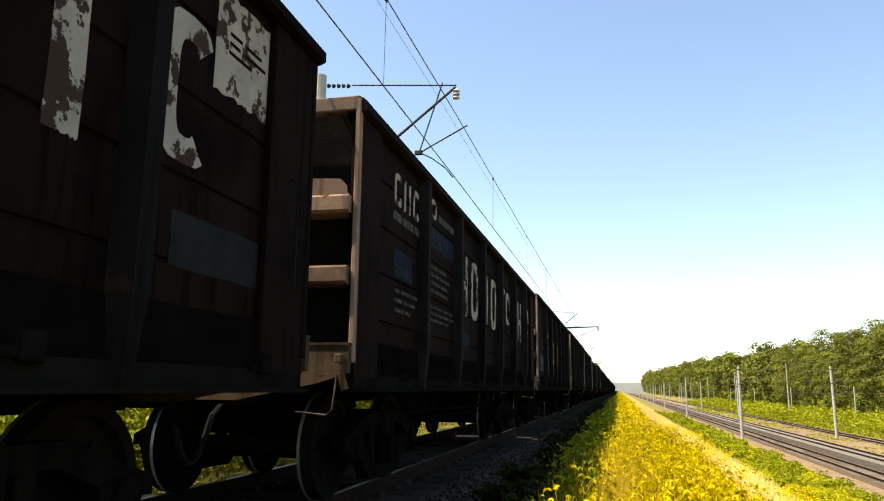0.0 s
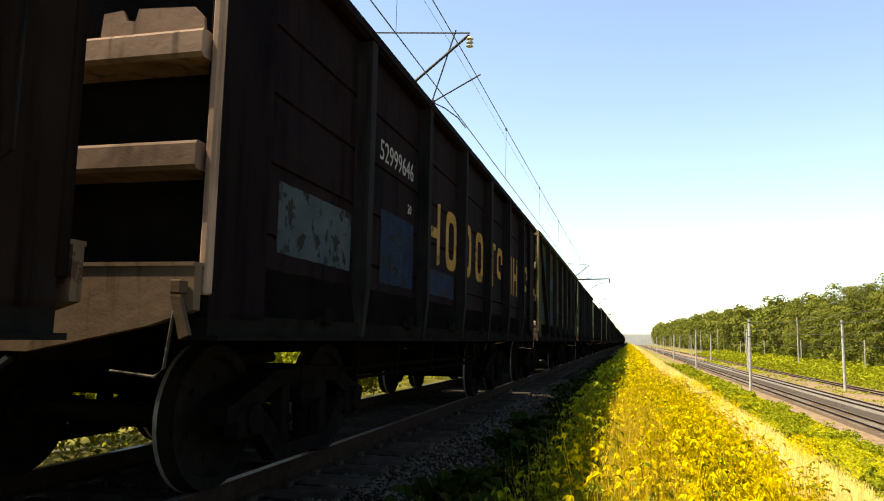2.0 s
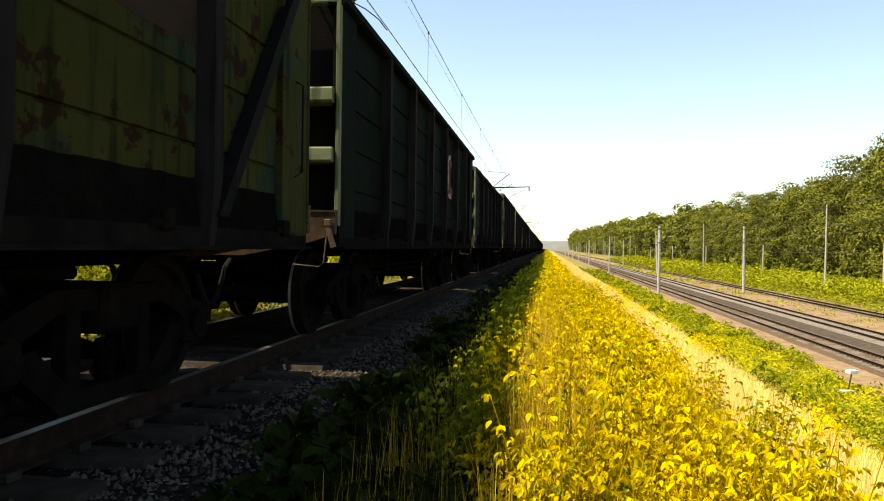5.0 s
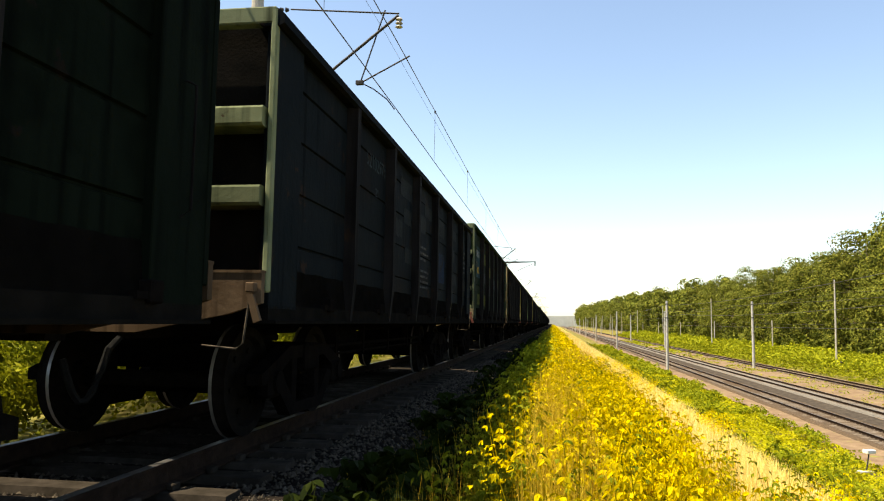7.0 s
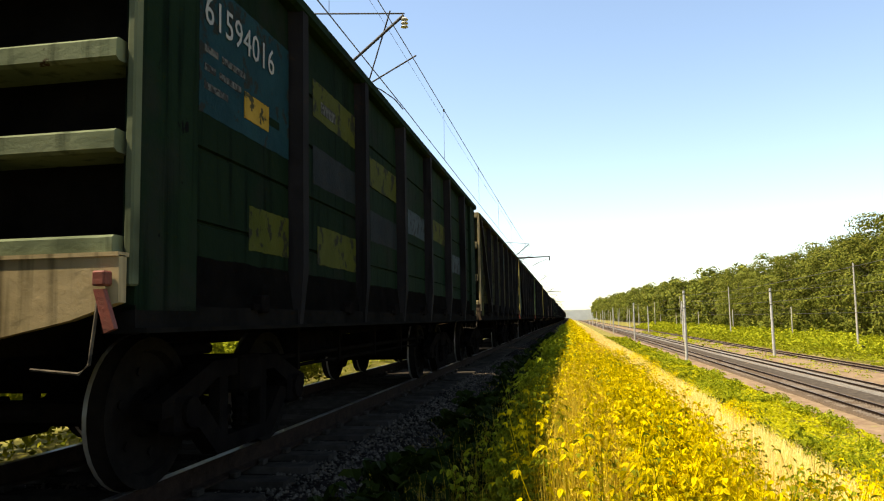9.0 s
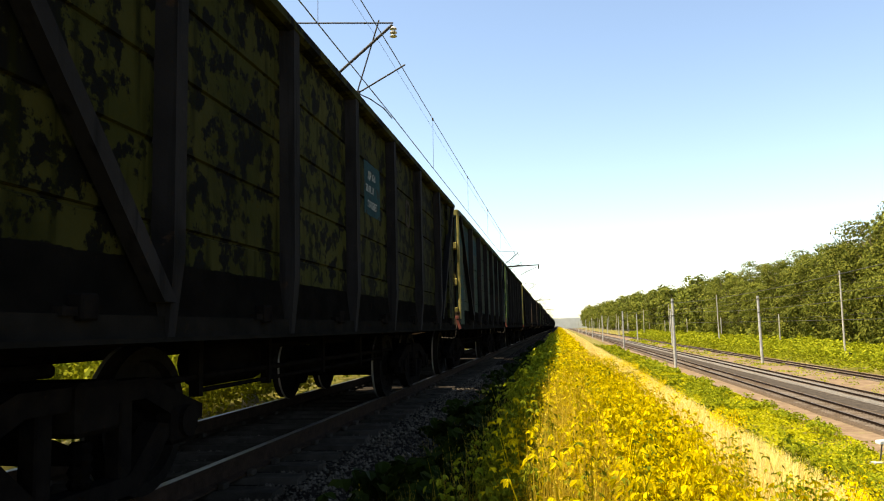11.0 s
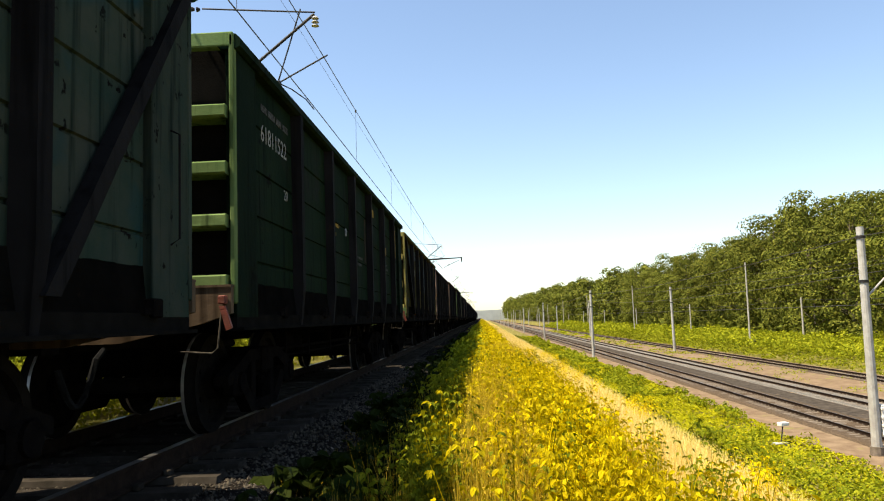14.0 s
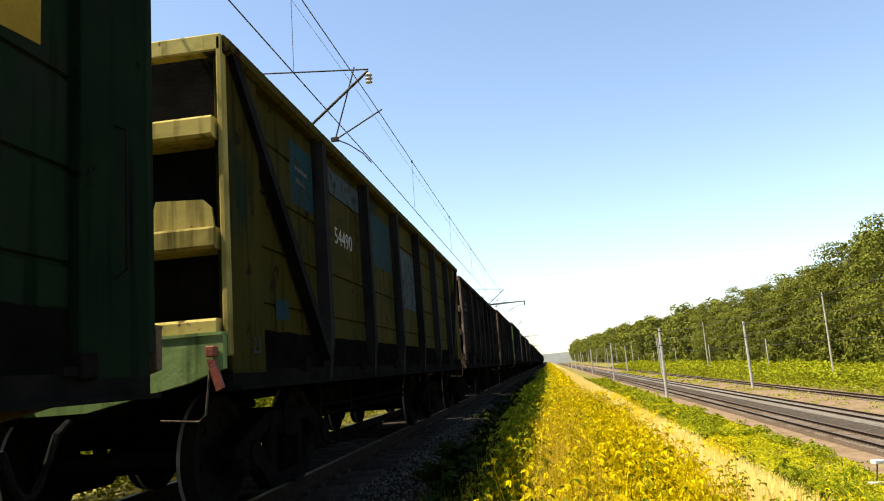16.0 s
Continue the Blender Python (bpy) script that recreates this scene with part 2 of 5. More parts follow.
# ---------------------------------------------------------------- ground
TRACK_X = -3.54
LOW = -5.35
PROFILE = [(-400, -3.0), (-40, -2.5), (-14, -1.5), (-9.5, -0.8), (-6.6, -0.62), (-5.6, -0.62), (-1.45, -0.62), (-0.6, -0.66), (0.6, -0.64), (1.4, -0.68), (2.1, -0.74), (2.9, -1.05),
           (4.6, -2.75), (7.5, -4.9), (8.8, -5.28), (10, -5.35), (14, LOW), (18, LOW), (34, LOW), (37, -5.1), (46, -4.6), (60, -4.2), (120, -3.5), (600, 0.0)]


def ground_z(x):
    xs, zs = zip(*PROFILE)
    return float(np.interp(x, xs, zs))


def build_ground():
    xs = sorted({p[0] for p in PROFILE} | {-5 + 0.5 * i for i in range(30)} | set(range(10, 60, 2)))
    ys = [-80, -40, -20, -10] + [-5 + 0.6 * i for i in range(60)] + [32 + 3 * i for i in range(40)] + [160, 200, 260, 340, 450, 600, 900, 1400, 2500]
    vs, fs = [], []
    for y in ys:
        for x in xs:
            vs.append((x, y, ground_z(x) + 0.07 * noise.noise((x * 0.7, y * 0.7, 0)) + (0.12 * noise.noise((x * 0.15, y * 0.15, 5)) if x > 1 else 0)))
    k = len(xs)
    for j in range(len(ys) - 1):
        for i in range(k - 1):
            a = j * k + i
            fs.append((a, a + 1, a + k + 1, a + k))
    ob = put("ground", quads_mesh("ground", vs, fs), M_GROUND)
    tagged(ob, "dry grassy railway embankment falling to a meadow", "ground", kind="structure")


def build_bed(name, x, half, top, foot, mat, label, y0=-70, y1=1500):
    """A ballast bed: a low bank under one track, with an uneven shoulder."""
    rng = np.random.default_rng(int(abs(x) * 10))
    z1 = ground_z(x + (half + foot)) - 0.05
    prof = [(-half - foot, z1), (-half, top), (half, top), (half + foot, z1)]
    ys = np.concatenate([np.arange(y0, 60, 0.8), np.arange(60, 200, 5), np.array([260, 350, 500, 800, y1])])
    vs, fs = [], []
    fine = []
    for (u0, a), (u1, b) in zip(prof, prof[1:]):
        for q in np.linspace(0, 1, 6)[:-1]:
            fine.append((u0 + (u1 - u0) * q, a + (b - a) * q))
    fine.append(prof[-1])
    for y in ys:
        for u, z in fine:
            vs.append((x + u + rng.normal(0, 0.02), y, z + rng.normal(0, 0.012)))
    k = len(fine)
    for j in range(len(ys) - 1):
        for i in range(k - 1):
            a = j * k + i
            fs.append((a, a + 1, a + k + 1, a + k))
    return tagged(put(name, quads_mesh(name, vs, fs), mat), label, "track bed", kind="structure")


RAIL_SECTION = [(-0.066, -0.18), (0.066, -0.18), (0.066, -0.165), (0.012, -0.145), (0.010, -0.045), (0.036, -0.035), (0.036, -0.004), (-0.036, -0.004), (-0.036, -0.035), (-0.010, -0.045), (-0.012, -0.145), (-0.066, -0.165)]


def build_track(name, x, z, y_near, label, mat=None):
    """Two rails with polished heads on concrete sleepers with clips."""
    mat = mat or M_SLEEPER
    thing = tagged(new(name), label, "railway track", "railway tracks")
    thing.matrix_basis = pose(x, 0, z)
    for s in (-1, 1):
        bm = bmesh.new()
        prism(bm, [(u + s * 0.78, v) for u, v in RAIL_SECTION], -70, 1500)
        r = part("rail", bm, M_RAIL, thing)
        bm = bmesh.new()
        box(bm, s * 0.78 - 0.030, s * 0.78 + 0.030, -70, 1500, -0.004, 0.0)
        part("rail_head", bm, M_RAIL_TOP, r, "polished running surface of the rail")
    bm = bmesh.new()
    prism(bm, [(-0.15, -0.30), (0.15, -0.30), (0.11, -0.185), (-0.11, -0.185)], -1.33, 1.33, "x")
    for v in bm.verts:
        v.co = Vector((v.co.x, v.co.y, v.co.z - 0.03 * (abs(v.co.x) < 0.4)))
    for s in (-1, 1):
        for q in (-0.10, 0.10):
            box(bm, s * 0.78 + q - 0.03, s * 0.78 + q + 0.03, -0.05, 0.05, -0.187, -0.135, 0.01)
    me = mesh_of("sleeper", bm)
    for i in range(110):
        put("sleeper", me, mat, thing, pose(0, y_near + 0.55 * i + random.uniform(-0.03, 0.03), 0, 0, 0, random.uniform(-1, 1)))
    vs, fs = [], []
    for i in range(300):
        y = y_near + 0.55 * (110 + i)
        b = len(vs)
        vs += [(-1.33, y - 0.14, -0.30), (1.33, y - 0.14, -0.30), (1.33, y + 0.14, -0.30), (-1.33, y + 0.14, -0.30), (-1.33, y - 0.11, -0.19), (1.33, y - 0.11, -0.19), (1.33, y + 0.11, -0.19), (-1.33, y + 0.11, -0.19)]
        fs += [tuple(b + q for q in f) for f in ((4, 5, 6, 7), (0, 1, 5, 4), (2, 3, 7, 6), (0, 4, 7, 3), (1, 2, 6, 5))]
    rest = put("sleeper_rest", quads_mesh("sleeper_rest", vs, fs), mat, thing)
    tagged(rest, kind="stuff")
    return thing


build_ground()
build_bed("track_bed_1", TRACK_X, 1.75, -0.24, 0.75, M_SHADED_BALLAST, "crushed-stone ballast darkened with the shade under the train")
build_bed("track_bed_2", 18.55, 1.7, -5.12, 0.5, M_BALLAST, "brown crushed-stone ballast below the embankment")
build_bed("cinder_path", 21.1, 1.0, -5.135, 0.25, M_CINDER, "dark cinder strip between two lower tracks")
build_bed("track_bed_3", 23.9, 1.35, -5.10, 0.5, M_BALLAST_GREY, "fresh grey ballast of the middle track")
build_bed("track_bed_4", 32.3, 1.6, -5.20, 0.4, M_BALLAST, "weedy brown ballast of the outer track")
build_track("railway_track", TRACK_X, 0.0, -6, "steel rails on concrete sleepers under the train", M_SHADED_SLEEPER)
build_track("railway_track", 18.55, -4.93, 22, "rusty steel rails on concrete sleepers beside poles")
build_track("railway_track", 23.9, -4.91, 22, "steel rails on pale fresh ballast")
build_track("railway_track", 32.3, -5.01, 22, "overgrown steel rails beside the woods")
vs, fs = [], []
ys = np.concatenate([np.arange(-40, 120, 2.0), np.arange(120, 1400, 40)])
for y in ys:
    e = 0.9 * noise.noise((0, y * 0.2, 3)) + 0.5 * noise.noise((0, y * 0.7, 9))
    for x in np.linspace((14.2 if y < 60 else 14.9) + e, 34.6, 12):
        vs.append((x, y, LOW + 0.14 + 0.04 * noise.noise((x, y, 2))))
k = 12
for j in range(len(ys) - 1):
    for i in range(k - 1):
        a = j * k + i
        fs.append((a, a + 1, a + k + 1, a + k))
tagged(put("trackside_earth", quads_mesh("trackside_earth", vs, fs), M_BROWN), "bare brown earth beside the lower tracks", "ground", kind="structure")


# ---------------------------------------------------------------- wagons
BODY, PITCH, HALF = 12.87, 13.92, 1.565
END_BAY, BAY, LAST_BAY = 2.15, 1.79, 1.77
SKIN = HALF - 0.12
POSTS = [END_BAY + BAY * i for i in range(6)]
BAYS = [(0.0, END_BAY)] + [(END_BAY + BAY * i, END_BAY + BAY * (i + 1)) for i in range(5)] + [(BODY - LAST_BAY, BODY)]


def panel_mesh(width, beads, top):
    """A steel side sheet, lying in x, with narrow horizontal seams."""
    bm = bmesh.new()
    zs = [1.12]
    for b in beads:
        zs += [b - 0.016, b - 0.008, b + 0.008, b + 0.016]
    zs.append(top - 0.08)
    out = [(0.0, zs[0])]
    for i, z in enumerate(zs[1:-1]):
        out.append((-0.016 if i % 4 in (1, 2) else 0.004, z))
    out.append((0.0, zs[-1]))
    outline = [(u, z) for u, z in out] + [(-0.03, zs[-1]), (-0.03, zs[0])]
    prism(bm, outline, 0.0, width)
    return mesh_of("side_panel", bm)


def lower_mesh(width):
    """A strip added to hold the shade low on a side sheet, bowed outwards over the floor hatches."""
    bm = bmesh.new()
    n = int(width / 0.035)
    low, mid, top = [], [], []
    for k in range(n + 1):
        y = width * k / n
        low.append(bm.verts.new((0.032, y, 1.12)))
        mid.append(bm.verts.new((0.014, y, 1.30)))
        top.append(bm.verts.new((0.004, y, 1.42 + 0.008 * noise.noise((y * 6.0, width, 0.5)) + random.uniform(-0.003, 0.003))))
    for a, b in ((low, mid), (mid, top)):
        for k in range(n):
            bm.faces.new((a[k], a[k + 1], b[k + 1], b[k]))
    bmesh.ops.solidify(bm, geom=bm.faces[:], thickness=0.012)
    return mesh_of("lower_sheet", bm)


def post_mesh(top):
    """A hat-section stanchion, flanged at its foot and narrowing downwards."""
    bm = bmesh.new()
    for z0, z1, w0, w1, d0, d1 in ((1.02, 1.45, 0.05, 0.075, 0.07, 0.11), (1.45, top - 0.05, 0.075, 0.075, 0.11, 0.11)):
        a = [bm.verts.new(p) for p in ((0, -w0 - 0.03, z0), (d0, -w0 + 0.015, z0), (d0, w0 - 0.015, z0), (0, w0 + 0.03, z0))]
        b = [bm.verts.new(p) for p in ((0, -w1 - 0.03, z1), (d1, -w1 + 0.015, z1), (d1, w1 - 0.015, z1), (0, w1 + 0.03, z1))]
        for i in range(4):
            bm.faces.new((a[i], a[(i + 1) % 4], b[(i + 1) % 4], b[i]))
        bm.faces.new(a)
        bm.faces.new(b)
    box(bm, 0.0, 0.05, -0.12, 0.12, 1.03, 1.10, 0.008)
    return mesh_of("post", bm)


def wheelset_mesh():
    bm = bmesh.new()
    rod(bm, (-1.05, 0, 0), (1.05, 0, 0), 0.075, seg=12)
    for s in (-1, 1):
        c = s * 0.79
        prof = [(0.09, c - 0.09), (0.15, c - 0.09), (0.16, c - 0.02), (0.38, c - 0.035), (0.40, c - 0.065), (0.50 if s > 0 else 0.478, c - 0.065), (0.50 if s > 0 else 0.478, c - 0.035), (0.478 if s > 0 else 0.50, c + 0.035), (0.478 if s > 0 else 0.50, c + 0.065), (0.40, c + 0.065), (0.38, c + 0.01), (0.16, c + 0.02), (0.15, c + 0.09), (0.09, c + 0.09)]
        lathe(bm, prof, 32)
        for i in range(6):
            a = math.pi * i / 3
            rod(bm, (c + s * 0.02, 0.27 * math.cos(a), 0.27 * math.sin(a)), (c + s * 0.035, 0.27 * math.cos(a), 0.27 * math.sin(a)), 0.03, seg=6)
    return mesh_of("wheelset", bm)


def side_frame_mesh():
    """A cast side frame of a three-piece bogie: arched top chord, dropped bottom chord, and two windows."""
    bm = bmesh.new()
    top = [(-1.20, 0.56), (-0.95, 0.64), (-0.55, 0.78), (0.55, 0.78), (0.95, 0.64), (1.20, 0.56), (1.20, 0.46), (0.92, 0.48), (0.50, 0.66), (-0.50, 0.66), (-0.92, 0.48), (-1.20, 0.46)]
    prism(bm, top, 0.96, 1.10, "x")
    low = [(-0.86, 0.46), (-0.66, 0.50), (-0.36, 0.24), (0.36, 0.24), (0.66, 0.50), (0.86, 0.46), (0.46, 0.13), (-0.46, 0.13)]
    prism(bm, low, 0.97, 1.09, "x")
    for q in (-0.34, 0.34):
        box(bm, 0.98, 1.08, q - 0.06, q + 0.06, 0.22, 0.70, 0.01)
    return mesh_of("side_frame", bm)


def build_shared(top):
    """All the parts that wagons of one height share."""
    sh = {}
    sh["end"] = panel_mesh(END_BAY, (1.62, 2.06, 2.50, 2.94), top)
    sh["last"] = panel_mesh(LAST_BAY, (1.62, 2.06, 2.50, 2.94), top)
    sh["mid"] = panel_mesh(BAY, (1.62, 2.06, 2.50, 2.94), top)
    sh["post"] = post_mesh(top)
    sh["low_end"], sh["low_mid"], sh["low_last"] = lower_mesh(END_BAY), lower_mesh(BAY), lower_mesh(LAST_BAY)
    bm = bmesh.new()
    box(bm, -0.02, 0.06, -0.02, 0.56, 1.10, top - 0.06, 0.006)
    sh["corner_plate"] = mesh_of("corner_plate", bm)
    bm = bmesh.new()
    box(bm, 0.015, 0.062, -0.07, 0.0, 1.22, top - 0.02, 0.010)
    sh["corner_post"] = mesh_of("corner_post", bm)
    bm = bmesh.new()
    prism(bm, [(-0.12, -0.02), (0.10, -0.02), (0.14, -0.06), (0.14, -0.13), (0.10, -0.15), (-0.02, -0.15), (-0.12, -0.10)], -0.06, BODY + 0.08)
    sh["top_chord"] = mesh_of("top_chord", bm)
    bm = bmesh.new()
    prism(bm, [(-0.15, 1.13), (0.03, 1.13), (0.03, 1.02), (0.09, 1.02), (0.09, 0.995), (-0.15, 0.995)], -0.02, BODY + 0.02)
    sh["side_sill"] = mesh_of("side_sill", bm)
    bm = bmesh.new()
    box(bm, -HALF + 0.06, HALF - 0.06, -0.07, 0.04, top - 0.13, top, 0.012)
    sh["header"] = mesh_of("header", bm)
    bm = bmesh.new()
    box(bm, -HALF + 0.15, HALF - 0.15, 0.14, 0.155, 1.15, top - 0.05)
    sh["end_panel"] = mesh_of("end_panel", bm)
    bm = bmesh.new()
    prism(bm, [(0.14, -0.08), (-0.10, -0.08), (-0.125, -0.06), (-0.125, 0.05), (-0.11, 0.068), (0.14, 0.068)], -HALF + 0.12, HALF - 0.12, "x")
    sh["end_beam"] = mesh_of("end_beam", bm)
    bm = bmesh.new()
    prism(bm, [(-1.50, 1.36), (1.50, 1.36), (1.50, 1.14), (1.25, 1.06), (0.55, 0.92), (-0.55, 0.92), (-1.25, 1.06), (-1.50, 1.14)], -0.15, -0.09)
    box(bm, -1.5, 1.5, -0.16, 0.02, 1.355, 1.375)
    sh["end_sill"] = mesh_of("end_sill", bm)
    bm = bmesh.new()
    prism(bm, [(0.0, top - 0.14), (0.13, top - 0.14), (2.13, 1.20), (2.0, 1.20)], 0.025, 0.115, "x")
    sh["diagonal"] = mesh_of("diagonal_brace", bm)
    bm = bmesh.new()
    prism(bm, [(0.0, top - 0.14), (0.13, top - 0.14), (1.76, 1.20), (1.63, 1.20)], 0.025, 0.115, "x")
    sh["diagonal_last"] = mesh_of("diagonal_brace", bm)
    bm = bmesh.new()
    prism(bm, [(-1.45, 1.14), (1.45, 1.14), (1.45, 1.10), (0.28, 1.10), (0.28, 0.86), (-0.28, 0.86), (-0.28, 1.10), (-1.45, 1.10)], 0.08, BODY - 0.08)
    sh["underframe"] = mesh_of("underframe", bm)
    bm = bmesh.new()
    prism(bm, [(-1.44, 1.10), (1.44, 1.10), (1.40, 0.99), (0.4, 0.90), (-0.4, 0.90), (-1.40, 0.99)], -0.05, 0.05)
    sh["cross_beam"] = mesh_of("cross_beam", bm)
    bm = bmesh.new()
    rod(bm, (0.55, 4.3, 0.78), (0.55, 5.3, 0.78), 0.19, seg=16)
    sh["air_tank"] = mesh_of("air_tank", bm, True)
    bm = bmesh.new()
    pipe(bm, [(0.9, 3.0, 0.72), (0.9, 9.9, 0.72)], 0.025)
    pipe(bm, [(0.9, 3.6, 0.62), (0.9, 9.2, 0.62)], 0.018)
    for y in (3.6, 4.9, 6.45, 8.0, 9.2):
        box(bm, 0.86, 0.94, y - 0.03, y + 0.03, 0.58, 1.12)
    sh["brake_rod"] = mesh_of("brake_rod", bm)
    bm = bmesh.new()
    rod(bm, (-0.35, 7.2, 0.80), (-0.35, 7.9, 0.80), 0.16, seg=14)
    box(bm, -0.5, -0.2, 7.05, 7.2, 0.6, 1.0, 0.02)
    sh["brake_cylinder"] = mesh_of("brake_cylinder", bm)
    bm = bmesh.new()
    box(bm, -0.11, 0.11, -0.42, 0.3, 0.90, 1.12, 0.02)
    prism(bm, [(-0.20, -0.42), (0.10, -0.42), (0.24, -0.50), (0.16, -0.60), (-0.05, -0.50), (-0.16, -0.60), (-0.26, -0.55)], 0.86, 1.18, "z")
    sh["coupler"] = mesh_of("coupler", bm)
    bm = bmesh.new()
    pts = [(0.42, -0.12, 0.88), (0.42, -0.25, 0.80)] + [(0.42 - 0.12 * i / 6, -0.25 - 0.28 * i / 6, 0.80 - 0.36 * math.sin(math.pi * i / 7)) for i in range(1, 7)] + [(0.28, -0.55, 0.74)]
    pipe(bm, pts, 0.026)
    sh["brake_hose"] = mesh_of("brake_hose", bm)
    bm = bmesh.new()
    pipe(bm, [(1.10, -0.20, 0.84), (1.36, -0.22, 0.82), (1.41, -0.22, 0.86), (1.44, -0.20, 1.20)], 0.008)
    sh["uncoupling_lever"] = mesh_of("uncoupling_lever", bm)
    bm = bmesh.new()
    box(bm, 1.41, 1.475, -0.22, -0.155, 1.215, 1.285, 0.008)
    prism(bm, [(1.42, 1.20), (1.47, 1.20), (1.53, 1.02), (1.48, 1.00)], -0.22, -0.19)
    sh["lever_bracket"] = mesh_of("lever_bracket", bm)
    bm = bmesh.new()
    pipe(bm, [(SKIN + 0.07, 0.30, 2.35), (SKIN + 0.13, 0.30, 2.32), (SKIN + 0.13, 0.30, 1.62), (SKIN + 0.07, 0.30, 1.58)], 0.008)
    sh["grab_rail"] = mesh_of("grab_rail", bm)
    bm = bmesh.new()
    out = [(-0.02, -0.10), (0.0, 0.13), (0.12, 0.14), (0.15, 0.08), (0.20, 0.07), (0.22, 0.14), (0.56, 0.12), (0.62, 0.06), (0.64, -0.10)]
    prism(bm, out, -0.05, -0.03)
    sh["end_plate"] = mesh_of("repair_plate", bm)
    bm = bmesh.new()
    box(bm, SKIN - 0.01, SKIN + 0.10, -0.06, 0.06, 1.10, 1.22, 0.01)
    box(bm, SKIN + 0.02, SKIN + 0.08, -0.16, -0.06, 1.12, 1.16)
    sh["latch"] = mesh_of("hatch_latch", bm)
    bm = bmesh.new()
    box(bm, -1.15, 1.15, -0.18, 0.18, 0.52, 0.80, 0.03)
    box(bm, -0.66, 0.66, -0.30, 0.30, 0.80, 0.88, 0.02)
    sh["bogie"] = mesh_of("bogie", bm)
    sh["frame"] = side_frame_mesh()
    sh["wheelset"] = wheelset_mesh()
    sh["wheelset"].materials.append(M_WHEEL)
    sh["wheelset"].materials.append(M_FLANGE_GLINT)
    # a bright flange edge is painted as the sunlit arc of the rim
    for p in sh["wheelset"].polygons:
        r = [math.hypot(sh["wheelset"].vertices[k].co.y, sh["wheelset"].vertices[k].co.z) for k in p.vertices]
        if min(r) > 0.495:
            p.material_index = 1
    bm = bmesh.new()
    for q in (-0.14, 0.0, 0.14):
        lathe(bm, [(0.05, 0.24), (0.065, 0.27), (0.05, 0.30), (0.065, 0.33), (0.05, 0.36), (0.065, 0.39), (0.05, 0.42), (0.065, 0.45), (0.05, 0.48), (0.03, 0.48), (0.03, 0.24)], 8, "z")
    sh["spring"] = mesh_of("spring", bm)
    bm = bmesh.new()
    box(bm, 0.97, 1.13, -0.14, 0.14, 0.34, 0.58, 0.03)
    rod(bm, (1.13, 0, 0.478), (1.16, 0, 0.478), 0.10, seg=12)
    sh["axle_box"] = mesh_of("axle_box", bm)
    bm = bmesh.new()
    prism(bm, [(0.47, 0.30), (0.58, 0.30), (0.56, 0.64), (0.50, 0.66)], 0.70, 0.86, "x")
    sh["brake_shoe"] = mesh_of("brake_shoe", bm)
    bm = bmesh.new()
    prism(bm, [(-0.78, 0.0), (0.78, 0.0), (0.78, 0.07), (0.12, 0.30), (-0.12, 0.30), (-0.78, 0.07)], 0.30, 0.38)
    sh["brake_beam"] = mesh_of("brake_beam", bm)
    return sh


SHARED = {top: build_shared(top) for top in (3.36, 3.46, 3.56, 3.62)}
FLIP = pose(0, BODY, 0, 0, 0, 180)
SIDES = (Matrix.Identity(4), FLIP)
WHEELSETS = []
GRAB = pose(0, BODY, 0) @ Matrix.Diagonal((1, -1, 1, 1))


